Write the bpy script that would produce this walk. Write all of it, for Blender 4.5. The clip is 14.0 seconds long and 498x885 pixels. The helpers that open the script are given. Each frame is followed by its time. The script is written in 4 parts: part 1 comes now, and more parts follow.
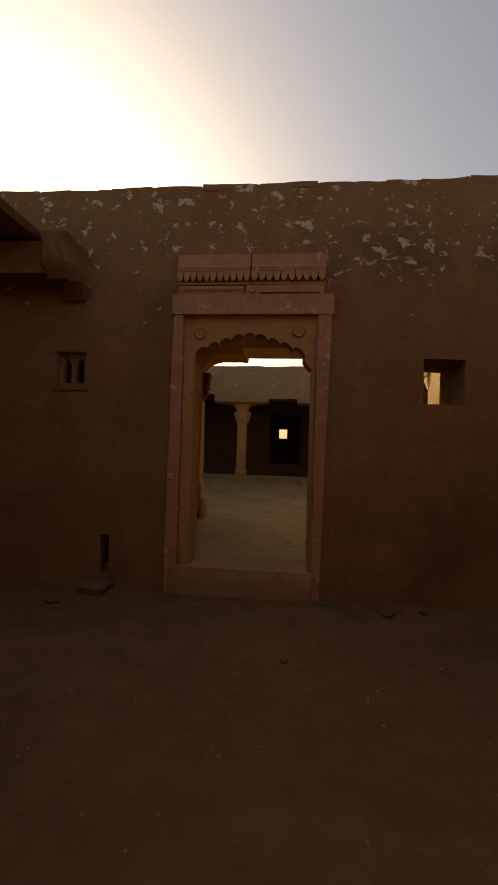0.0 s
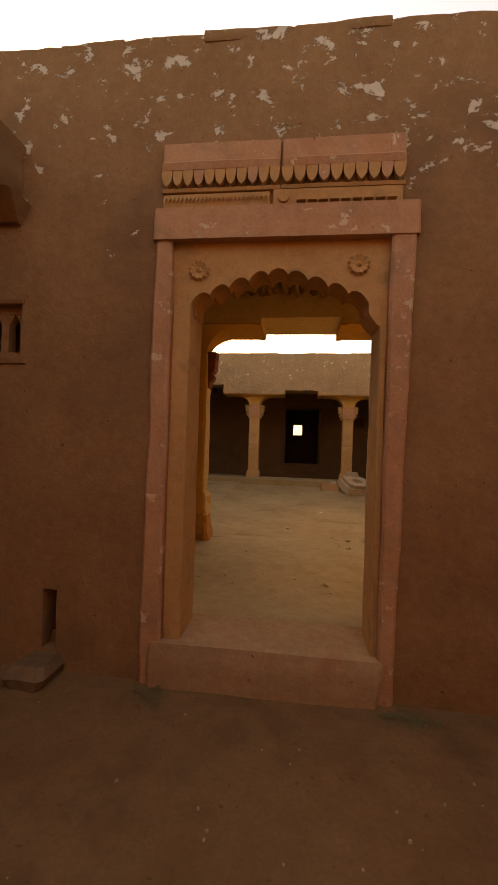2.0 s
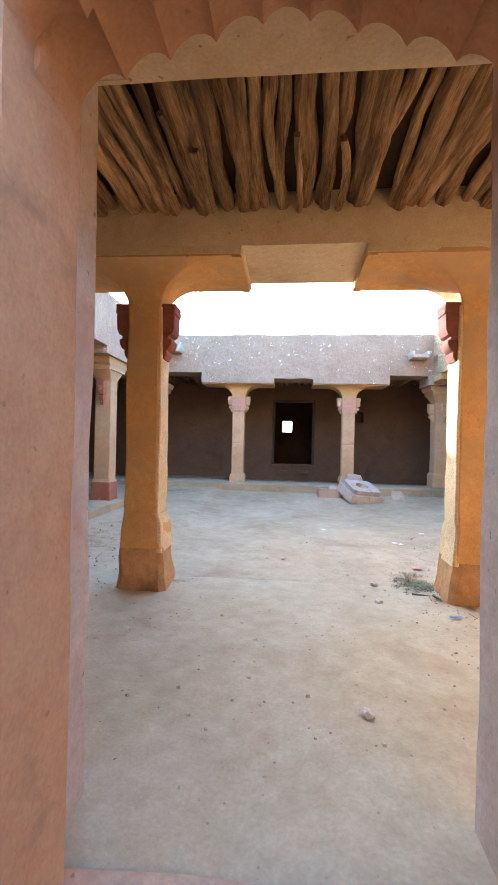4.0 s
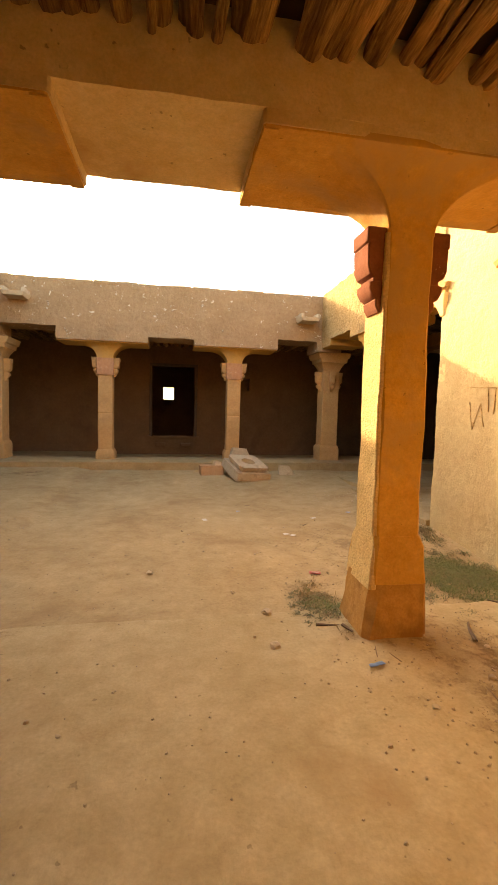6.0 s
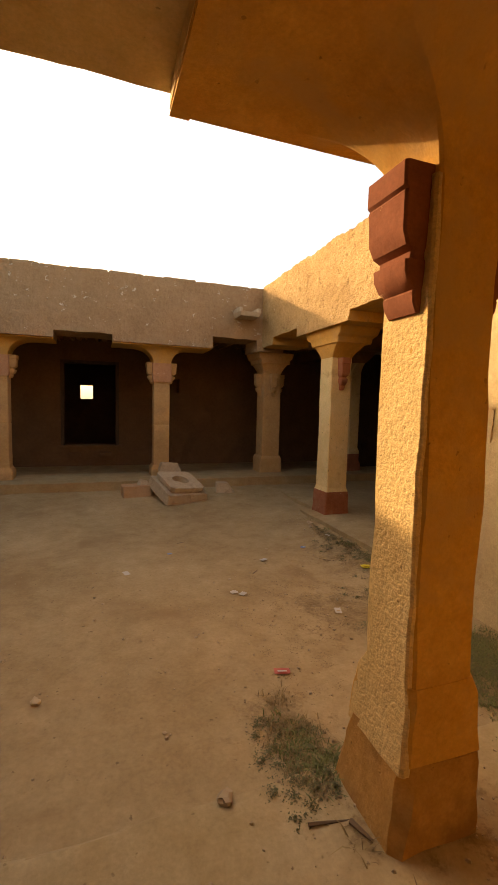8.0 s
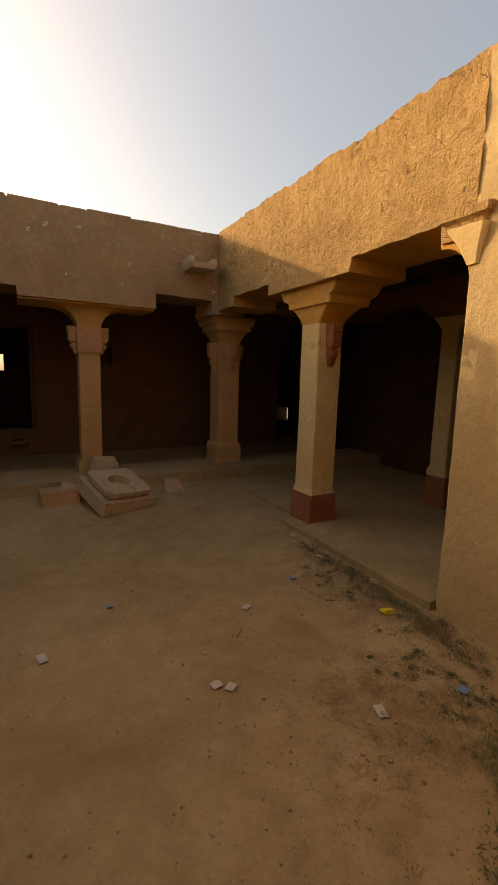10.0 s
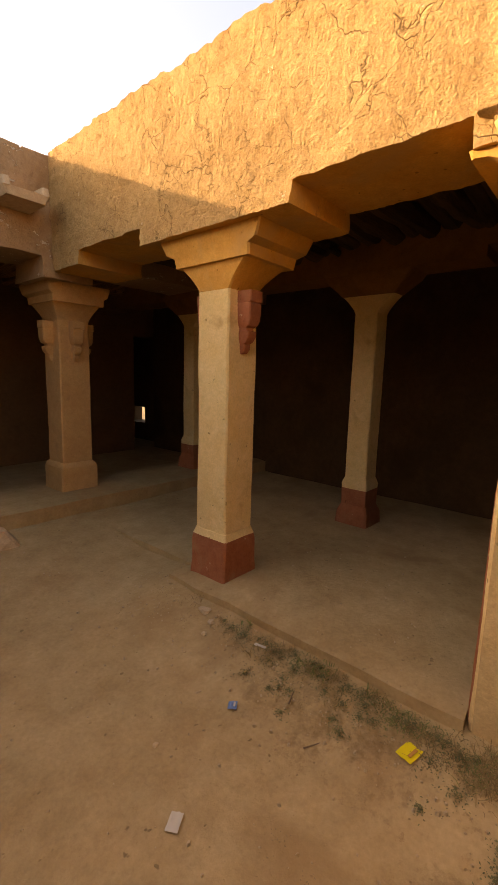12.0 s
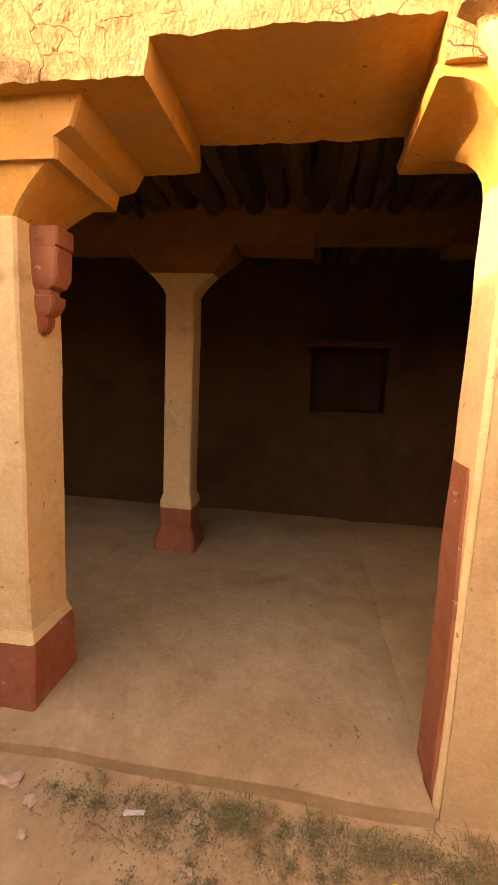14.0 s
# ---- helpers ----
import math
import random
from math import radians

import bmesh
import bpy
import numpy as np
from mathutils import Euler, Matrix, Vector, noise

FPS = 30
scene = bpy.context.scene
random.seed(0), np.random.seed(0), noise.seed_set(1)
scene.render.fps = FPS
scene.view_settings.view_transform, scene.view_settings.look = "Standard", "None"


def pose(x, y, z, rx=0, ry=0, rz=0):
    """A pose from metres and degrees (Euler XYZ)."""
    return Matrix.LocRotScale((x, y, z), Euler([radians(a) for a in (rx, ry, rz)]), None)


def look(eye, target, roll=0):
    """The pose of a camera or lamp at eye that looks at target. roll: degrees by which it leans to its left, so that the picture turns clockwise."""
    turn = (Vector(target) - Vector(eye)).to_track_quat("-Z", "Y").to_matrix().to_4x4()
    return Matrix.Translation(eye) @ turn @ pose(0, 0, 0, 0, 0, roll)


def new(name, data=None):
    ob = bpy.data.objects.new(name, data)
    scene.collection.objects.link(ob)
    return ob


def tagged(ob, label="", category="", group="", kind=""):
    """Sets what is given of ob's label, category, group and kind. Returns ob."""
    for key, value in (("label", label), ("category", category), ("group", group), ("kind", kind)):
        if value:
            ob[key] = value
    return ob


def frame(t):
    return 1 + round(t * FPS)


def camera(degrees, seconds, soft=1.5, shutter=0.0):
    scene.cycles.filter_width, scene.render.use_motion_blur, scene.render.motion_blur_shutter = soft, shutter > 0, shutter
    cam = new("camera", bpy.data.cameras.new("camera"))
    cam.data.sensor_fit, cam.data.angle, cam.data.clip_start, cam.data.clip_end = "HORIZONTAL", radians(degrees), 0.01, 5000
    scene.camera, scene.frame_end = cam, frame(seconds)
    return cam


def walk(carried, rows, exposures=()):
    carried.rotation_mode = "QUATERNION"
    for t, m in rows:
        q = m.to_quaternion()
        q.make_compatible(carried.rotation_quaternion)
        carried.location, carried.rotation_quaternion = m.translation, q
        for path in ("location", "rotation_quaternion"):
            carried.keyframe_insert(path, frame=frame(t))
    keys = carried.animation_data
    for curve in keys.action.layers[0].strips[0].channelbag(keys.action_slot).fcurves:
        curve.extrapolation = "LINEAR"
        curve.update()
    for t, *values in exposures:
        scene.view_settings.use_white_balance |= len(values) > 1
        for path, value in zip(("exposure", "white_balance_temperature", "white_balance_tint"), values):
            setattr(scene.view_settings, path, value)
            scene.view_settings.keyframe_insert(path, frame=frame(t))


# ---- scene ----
cam = camera(60.1, 14.0)
PATH = [
    (0, (0.436, -4.03, 1.139), (0.234, -2.04, 1.163), 1.7),
    (0.5, (0.416, -3.701, 1.159), (0.167, -1.717, 1.159), 2.0),
    (1, (0.31, -3.332, 1.182), (0.057, -1.349, 1.197), 1.8),
    (1.5, (0.209, -2.947, 1.181), (-0.045, -0.963, 1.189), 1.8),
    (2, (0.17, -2.508, 1.198), (-0.074, -0.523, 1.201), 1.9),
    (2.2, (0.137, -2.342, 1.182), (-0.098, -0.355, 1.18), 1.8),
    (4.3, (0.027, -0.536, 1.208), (-0.133, 1.458, 1.202), 1.3),
    (4.5, (0.026, -0.416, 1.205), (-0.111, 1.579, 1.191), 1.4),
    (5, (0.073, -0.063, 1.201), (-0.038, 1.933, 1.161), 1.2),
    (5.5, (0.117, 0.207, 1.204), (0.168, 2.201, 1.059), 1.3),
    (6, (0.181, 0.405, 1.298), (0.525, 2.369, 1.149), 1.5),
    (6.5, (0.291, 0.634, 1.394), (0.825, 2.555, 1.236), 1.4),
    (7, (0.325, 0.783, 1.577), (0.909, 2.689, 1.415), 1.5),
    (7.5, (0.284, 1.116, 1.567), (0.901, 3.012, 1.404), 1.6),
    (8, (0.318, 1.518, 1.548), (0.98, 3.398, 1.376), 1.5),
    (8.2, (0.363, 1.701, 1.548), (1.039, 3.576, 1.377), 1.5),
    (10.3, (0.526, 3.135, 1.66), (1.539, 4.828, 1.332), 1.8),
    (10.5, (0.537, 3.281, 1.656), (1.61, 4.935, 1.322), 1.8),
    (11, (0.649, 3.694, 1.614), (1.805, 5.292, 1.281), 0.8),
    (11.5, (0.854, 4.097, 1.631), (2.087, 5.636, 1.3), 1.0),
    (12, (1.047, 4.473, 1.634), (2.542, 5.765, 1.323), 1.6),
    (12.5, (1.265, 4.771, 1.582), (2.867, 5.928, 1.272), -0.9),
    (13, (1.458, 5.005, 1.602), (3.195, 5.947, 1.292), 0.2),
    (13.5, (1.541, 5.222, 1.633), (3.476, 5.631, 1.334), 2.0),
    (14, (1.607, 5.392, 1.63), (3.565, 5.667, 1.33), 2.5),
]
EXPOSURES = [(0.0, -0.25, 8600, 15), (1.0, 0.35, 9400, 16), (1.5, 0.7, 9800, 17), (2.0, 1.2, 10700, 19), (2.4, 1.45, 9500, 13), (4.3, 3.4, 3850, 2), (4.6, 3.4, 4150, 2), (5.0, 3.3, 5900, 2),
             (6.0, 2.4, 8200, 8), (7.5, 2.1, 8800, 12), (8.2, 1.05, 8800, 15), (10.3, 0.45, 9000, 16), (11.0, 0.72, 9200, 17), (12.0, 1.5, 9300, 21), (13.0, 2.3, 9000, 30), (14.0, 2.55, 9100, 34)]
walk(cam, [(t, look(eye, target, roll)) for t, eye, target, roll in PATH], EXPOSURES)


# ---- light ----
world = bpy.data.worlds.new("sky")
scene.world = world
world.use_nodes = True
wn = world.node_tree
SUN = Vector((-0.60, 0.85, 0.345)).normalized()      # towards the sun, low in the north-west
sky = wn.nodes.new("ShaderNodeTexSky")
sky.sky_type = "NISHITA"
sky.sun_disc = False
sky.sun_elevation = math.asin(SUN.z)
sky.sun_rotation = math.atan2(SUN.x, SUN.y)
sky.air_density, sky.dust_density, sky.ozone_density = 1.0, 4.0, 1.0
haze = wn.nodes.new("ShaderNodeMix")                 # an even veil of pale dust haze over the whole sky
haze.data_type, haze.blend_type = "RGBA", "ADD"
haze.inputs[0].default_value = 1.0
haze.inputs[7].default_value = (0.66, 0.80, 1.0, 1)
wn.links.new(sky.outputs[0], haze.inputs[6])
wn.links.new(haze.outputs[2], wn.nodes["Background"].inputs[0])
wn.nodes["Background"].inputs[1].default_value = 0.15
sun = new("sun", bpy.data.lights.new("sun", "SUN"))
sun.data.energy, sun.data.angle, sun.data.color = 2.05, radians(0.6), (1.0, 0.83, 0.60)
sun.matrix_world = look(SUN * 30, (0, 0, 0))


# ---- materials ----
def nodes_of(name):
    m = bpy.data.materials.new(name)
    m.use_nodes = True
    nt = m.node_tree
    return m, nt, nt.nodes["Principled BSDF"]


def add(nt, kind, links=(), **values):
    n = nt.nodes.new(kind)
    for k, v in values.items():
        n.inputs[k.replace("_", " ")].default_value = v
    for socket, source in links:
        nt.links.new(source, n.inputs[socket])
    return n


def ramp(nt, fac, stops):
    r = nt.nodes.new("ShaderNodeValToRGB")
    nt.links.new(fac, r.inputs[0])
    while len(r.color_ramp.elements) < len(stops):
        r.color_ramp.elements.new(0.5)
    for e, (p, c) in zip(r.color_ramp.elements, stops):
        e.position, e.color = p, (*c, 1) if isinstance(c, tuple) else (c, c, c, 1)
    return r.outputs[0]


def mixed(nt, fac, a, b, how="MIX"):
    n = nt.nodes.new("ShaderNodeMix")
    n.data_type, n.blend_type = "RGBA", how
    for socket, v in ((0, fac), (6, a), (7, b)):
        if isinstance(v, (int, float)):
            n.inputs[socket].default_value = v
        elif isinstance(v, tuple):
            n.inputs[socket].default_value = (*v, 1)
        else:
            nt.links.new(v, n.inputs[socket])
    return n.outputs[2]


def maths(nt, how, a, b, c=0.0):
    n = nt.nodes.new("ShaderNodeMath")
    n.operation = how
    for socket, v in enumerate((a, b, c)):
        if isinstance(v, (int, float)):
            n.inputs[socket].default_value = v
        else:
            nt.links.new(v, n.inputs[socket])
    return n.outputs[0]


def cloud(nt, at, scale, detail=6.0, rough=0.6, warp=0.0):
    return add(nt, "ShaderNodeTexNoise", [("Vector", at)], Scale=scale, Detail=detail, Roughness=rough, Distortion=warp).outputs[0]


def earthy(name, low, high, scale=2.5, grain=70.0, bump=0.4, dist=0.01, flakes=None, stains=None, cracks=0.0, gouge=0.0, speckle=0.0, stretch=None, island=False, sandy=0.0, dense=0.5, dirt=None):
    """Plaster, mud, stone or wood. flakes, stains: (colour, threshold, noise scale[, height from, height to]); the two heights thin the
    flakes out below. cracks, gouge: depth of fine cracks and of short gouges; speckle: strength of dark pits;
    sandy: depth of a coarse sandy grain; dirt: (colour, patches of loose soil as x, y, radius x, radius y); dense: how much of the surface the cracks leave free."""
    m, nt, b = nodes_of(name)
    at = add(nt, "ShaderNodeTexCoord").outputs["Object"]
    if stretch:
        at = add(nt, "ShaderNodeMapping", [("Vector", at)], Scale=stretch).outputs[0]
    broad, mid, fine = cloud(nt, at, scale), cloud(nt, at, scale * 6.5), cloud(nt, at, grain, 4.0, 0.65)
    tone = maths(nt, "MULTIPLY_ADD", mid, 0.45, maths(nt, "MULTIPLY", broad, 0.55))
    col = ramp(nt, tone, [(0.36, low), (0.64, high)])
    col = mixed(nt, 1.0, col, ramp(nt, fine, [(0.3, 0.88), (0.7, 1.07)]), "MULTIPLY")
    if island:
        rnd = add(nt, "ShaderNodeNewGeometry").outputs["Random Per Island"]
        col = mixed(nt, 1.0, col, ramp(nt, rnd, [(0.0, 0.62), (1.0, 1.25)]), "MULTIPLY")
    h = maths(nt, "MULTIPLY_ADD", fine, 0.13, maths(nt, "MULTIPLY_ADD", mid, 0.8, broad))
    if sandy:
        grit = ramp(nt, cloud(nt, at, 62.0, 3.0, 0.55), [(0.34, 0.0), (0.62, 1.0)])
        h = maths(nt, "MULTIPLY_ADD", grit, sandy, h)
        col = mixed(nt, 1.0, col, ramp(nt, grit, [(0.0, 0.86), (0.6, 1.03)]), "MULTIPLY")
    if speckle:
        pits = ramp(nt, cloud(nt, at, 24.0, 2.0, 0.5), [(0.24, speckle), (0.29, 0.0)])
        col = mixed(nt, pits, col, tuple(0.45 * c for c in low))
        h = maths(nt, "MULTIPLY_ADD", pits, -0.5, h)
    if gouge:
        long = add(nt, "ShaderNodeMapping", [("Vector", at)], Scale=(1.0, 1.0, 0.7)).outputs[0]
        cuts = ramp(nt, cloud(nt, long, 19.0, 8.0, 0.68, 0.1), [(0.3, 0.0), (0.58, 1.0)])
        h = maths(nt, "MULTIPLY_ADD", cuts, gouge, h)
        col = mixed(nt, 1.0, col, ramp(nt, cuts, [(0.0, 0.9), (0.5, 1.0)]), "MULTIPLY")
    if stains:
        mask = ramp(nt, cloud(nt, at, stains[2], 7.0, 0.6, 0.3), [(stains[1], 0.0), (stains[1] + 0.14, 0.85)])
        col = mixed(nt, mask, col, stains[0])
    if dirt:
        crumbs = maths(nt, "MULTIPLY_ADD", cloud(nt, at, 34.0, 5.0, 0.7), 0.9, maths(nt, "MULTIPLY", cloud(nt, at, 6.0, 6.0, 0.6, 0.4), 1.5))
        for x, y, rx, ry in dirt[1]:
            near = add(nt, "ShaderNodeMapping", [("Vector", at)], Location=(-x / rx, -y / ry, 0), Scale=(1 / rx, 1 / ry, 0.0)).outputs[0]
            ball = add(nt, "ShaderNodeTexGradient", [("Vector", near)])
            ball.gradient_type = "SPHERICAL"
            mask = ramp(nt, maths(nt, "MULTIPLY", maths(nt, "ADD", crumbs, maths(nt, "MULTIPLY_ADD", ball.outputs[1], 0.75, -1.6)), ramp(nt, ball.outputs[1], [(0.0, 0.0), (0.25, 1.0)])), [(0.05, 0.0), (0.5, 0.85)])
            col = mixed(nt, mask, col, dirt[0])
            h = maths(nt, "MULTIPLY_ADD", mask, maths(nt, "MULTIPLY", crumbs, 0.5), h)
    if flakes:
        long = add(nt, "ShaderNodeMapping", [("Vector", at)], Scale=(1.0, 1.0, 1.25)).outputs[0]
        f = cloud(nt, long, flakes[2], 10.0, 0.68, 0.25)
        if len(flakes) > 3:
            up = add(nt, "ShaderNodeSeparateXYZ", [("Vector", at)]).outputs[2]
            span = add(nt, "ShaderNodeMapRange", [("Value", up)], From_Min=flakes[3], From_Max=flakes[4], To_Min=-0.16, To_Max=0.0).outputs[0]
            f = maths(nt, "ADD", f, span)
            f = maths(nt, "MULTIPLY_ADD", cloud(nt, at, 0.9, 3.0), 0.28, maths(nt, "ADD", f, -0.15))
        mask = ramp(nt, f, [(flakes[1], 0.0), (flakes[1] + 0.025, 1.0)])
        col = mixed(nt, mask, col, flakes[0])
        h = maths(nt, "MULTIPLY_ADD", mask, 0.5, h)
    if cracks:
        warp = mixed(nt, 0.16, at, add(nt, "ShaderNodeTexNoise", [("Vector", at)], Scale=5.0, Detail=5.0).outputs[1])
        line = 0.0
        for s, w in ((2.6, 0.008), (6.0, 0.012)):
            v = add(nt, "ShaderNodeTexVoronoi", [("Vector", warp)], Scale=s)
            v.feature = "DISTANCE_TO_EDGE"
            some = ramp(nt, cloud(nt, at, 1.7 + s * 0.2, 3.0), [(dense, 0.0), (dense + 0.1, 1.0)])
            one = mixed(nt, 1.0, ramp(nt, v.outputs["Distance"], [(0.0, 1.0), (w, 0.0)]), some, "MULTIPLY")
            line = maths(nt, "MAXIMUM", line, one)
        col = mixed(nt, maths(nt, "MULTIPLY", line, 0.8), col, tuple(0.4 * c for c in low))
        h = maths(nt, "MULTIPLY_ADD", line, -cracks, h)
    nt.links.new(col, b.inputs["Base Color"])
    b.inputs["Roughness"].default_value = 0.93
    b.inputs["Specular IOR Level"].default_value = 0.12
    bm = add(nt, "ShaderNodeBump", [("Height", h)], Strength=bump, Distance=dist)
    nt.links.new(bm.outputs[0], b.inputs["Normal"])
    return m


def plain(name, color, rough=0.6, vary=0.25):
    m, nt, b = nodes_of(name)
    rnd = add(nt, "ShaderNodeObjectInfo").outputs["Random"]
    isl = add(nt, "ShaderNodeNewGeometry").outputs["Random Per Island"]
    both = maths(nt, "MULTIPLY_ADD", rnd, 0.5, maths(nt, "MULTIPLY", isl, 0.5))
    nt.links.new(mixed(nt, 1.0, color, ramp(nt, both, [(0.0, 1.0 - vary), (1.0, 1.0 + vary)]), "MULTIPLY"), b.inputs["Base Color"])
    b.inputs["Roughness"].default_value = rough
    return m


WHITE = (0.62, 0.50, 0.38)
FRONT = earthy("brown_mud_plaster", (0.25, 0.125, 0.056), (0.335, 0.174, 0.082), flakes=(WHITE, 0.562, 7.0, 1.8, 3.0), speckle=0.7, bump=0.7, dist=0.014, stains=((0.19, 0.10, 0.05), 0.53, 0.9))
# Earth coloured darker outside, so the dim yard light is in the ground colour.
YARD = earthy("shade_dark_yard_earth", (0.19, 0.095, 0.042), (0.27, 0.142, 0.066), scale=0.9, grain=50.0, stains=((0.135, 0.07, 0.032), 0.53, 1.2), speckle=0.5, bump=0.7, dist=0.016, gouge=0.3)
MUD = earthy("grey_brown_mud_plaster", (0.33, 0.195, 0.10), (0.44, 0.275, 0.15), flakes=((0.68, 0.56, 0.43), 0.62, 8.0), bump=0.9, speckle=0.6, dist=0.018, gouge=0.3)
CLAY = earthy("rough_clay_plaster", (0.43, 0.255, 0.105), (0.57, 0.365, 0.165), flakes=((0.66, 0.50, 0.32), 0.665, 7.0), bump=0.9, dist=0.022, cracks=0.6, gouge=0.5, sandy=0.22, dense=0.45)
SMOOTH = earthy("smoothed_clay_plaster", (0.50, 0.34, 0.165), (0.60, 0.435, 0.225), stains=((0.52, 0.36, 0.19), 0.55, 1.2), bump=0.6, dist=0.018, gouge=0.3, speckle=0.4)
# Brown plaster, its colour taken down to hold the back gallery's shade.
DARK = earthy("shade_brown_plaster", (0.16, 0.083, 0.041), (0.215, 0.117, 0.06), bump=0.4, stains=((0.12, 0.062, 0.033), 0.55, 1.2))
# Plaster coloured very dark: the side galleries' deep shade is in its colour.
SHADED = earthy("shade_dark_plaster", (0.075, 0.037, 0.016), (0.11, 0.058, 0.027), bump=0.4, stains=((0.055, 0.028, 0.013), 0.52, 1.0))
OCHRE = earthy("ochre_limewash", (0.52, 0.255, 0.06), (0.65, 0.35, 0.095), stains=((0.47, 0.28, 0.11), 0.48, 1.9), speckle=0.7, bump=0.55, gouge=0.15)
PALE = earthy("worn_ochre_plaster", (0.68, 0.475, 0.215), (0.77, 0.575, 0.30), stains=((0.46, 0.27, 0.11), 0.56, 3.0), speckle=0.8, bump=0.6, gouge=0.2)
BARE = earthy("bare_pitted_plaster", (0.58, 0.37, 0.15), (0.70, 0.48, 0.22), stains=((0.44, 0.27, 0.12), 0.56, 3.0), speckle=0.9, bump=0.75, gouge=0.12, sandy=0.28)
# Dusty beam plaster, made paler to stand in for missing bounce light.
BEAM = earthy("dusty_bounce_pale_plaster", (0.62, 0.42, 0.19), (0.72, 0.53, 0.28), stains=((0.50, 0.30, 0.12), 0.56, 1.5), speckle=0.7, bump=0.7)
PINK = earthy("pink_sandstone", (0.44, 0.205, 0.105), (0.55, 0.29, 0.16), flakes=((0.62, 0.43, 0.29), 0.60, 7.0), stains=((0.36, 0.20, 0.11), 0.54, 4.0), bump=0.6, speckle=0.6)
TAN = earthy("tan_sandstone", (0.45, 0.225, 0.088), (0.55, 0.30, 0.13), stains=((0.32, 0.18, 0.08), 0.56, 4.0), bump=0.35, speckle=0.4)
PILLAR = earthy("dusty_pink_sandstone", (0.47, 0.255, 0.105), (0.57, 0.34, 0.15), stains=((0.36, 0.20, 0.10), 0.56, 3.0), bump=0.35, speckle=0.4)
RED = earthy("red_limewash", (0.29, 0.095, 0.045), (0.38, 0.145, 0.075), flakes=((0.50, 0.32, 0.20), 0.655, 9.0), stains=((0.34, 0.19, 0.10), 0.56, 3.5), bump=0.4, speckle=0.5)
REVEAL = earthy("pale_dusty_plaster", (0.46, 0.32, 0.21), (0.58, 0.43, 0.30), stains=((0.44, 0.27, 0.17), 0.54, 3.0), speckle=0.8, bump=0.6)
# Ochre darkened for beams and imposts where little light reaches; shade in the colour.
INNER = earthy("shade_ochre_plaster", (0.20, 0.088, 0.026), (0.28, 0.135, 0.042), stains=((0.14, 0.062, 0.02), 0.52, 1.5), speckle=0.5, bump=0.4)
# Red limewash pulled darker, halfway to the pendants' shadowed front faces.
MAROON = earthy("shade_maroon_limewash", (0.19, 0.058, 0.028), (0.27, 0.095, 0.048), flakes=((0.42, 0.22, 0.11), 0.65, 9.0), bump=0.4, speckle=0.4)
FOOT = earthy("earth_stained_plaster", (0.40, 0.195, 0.055), (0.53, 0.28, 0.09), stains=((0.25, 0.115, 0.04), 0.46, 2.5), speckle=0.8, bump=0.7, gouge=0.3)
DIRT = [(2.2, 2.1, 1.1, 0.9), (2.0, 2.2, 1.4, 1.2), (2.3, 2.3, 1.0, 0.8), (2.72, 5.4, 0.5, 1.2), (2.2, 4.4, 1.0, 0.9), (1.2, 3.4, 0.55, 0.6), (-2.3, 4.1, 1.0, 1.2), (1.5, 2.7, 0.6, 0.5), (-1.0, 2.9, 0.55, 0.45), (-2.2, 8.3, 1.0, 0.4)]
SOILED = ((0.215, 0.13, 0.06), DIRT)
EARTH = earthy("trodden_earth", (0.335, 0.22, 0.106), (0.47, 0.332, 0.178), scale=1.0, grain=42.0, stains=((0.30, 0.185, 0.087), 0.54, 1.2), speckle=0.6, bump=0.65, dist=0.014, gouge=0.2, dirt=SOILED)
PACKED = earthy("packed_lime_earth", (0.365, 0.25, 0.122), (0.49, 0.357, 0.198), scale=1.3, grain=60.0, stains=((0.33, 0.21, 0.10), 0.55, 1.8), speckle=0.5, bump=0.55, dist=0.012, gouge=0.15, dirt=SOILED)
WOOD = earthy("old_ceiling_wood", (0.11, 0.05, 0.016), (0.52, 0.29, 0.105), scale=2.6, grain=34.0, bump=0.9, dist=0.02, stretch=(7.0, 0.5, 7.0), stains=((0.08, 0.04, 0.018), 0.53, 1.8), island=True)
# Darker copy of the ceiling wood that paints in the side galleries' shade.
WOOD_E = earthy("shade_ceiling_wood", (0.05, 0.028, 0.013), (0.13, 0.075, 0.035), scale=2.2, grain=30.0, bump=0.7, dist=0.015, stretch=(0.55, 6.0, 6.0), island=True)
STONE = earthy("pale_dressed_stone", (0.45, 0.32, 0.20), (0.58, 0.43, 0.28), stains=((0.33, 0.22, 0.13), 0.53, 5.0), speckle=0.6, bump=0.4)
SILL = earthy("dusty_worn_sill_stone", (0.34, 0.19, 0.10), (0.46, 0.28, 0.155), stains=((0.38, 0.17, 0.09), 0.54, 4.0), speckle=0.7, bump=0.7)
BRICK = earthy("old_brick", (0.42, 0.24, 0.13), (0.52, 0.33, 0.19), speckle=0.6, bump=0.5)
PEBBLE = plain("pebble_stone", (0.44, 0.31, 0.18), 0.9, 0.35)
GRASS = plain("dull_green_grass", (0.175, 0.175, 0.05), 0.8, 0.5)
WEED = plain("grey_green_weed", (0.165, 0.145, 0.06), 0.85, 0.5)
DRY = plain("dry_grass", (0.30, 0.20, 0.085), 0.9, 0.5)
LITTER = plain("leaf_litter", (0.255, 0.165, 0.085), 0.95, 0.5)
DIRTSTONE = earthy("dirty_brown_stone", (0.15, 0.085, 0.045), (0.24, 0.14, 0.075), speckle=0.5, bump=0.5)
TWIG = plain("dry_twig_bark", (0.17, 0.105, 0.06), 0.9, 0.3)
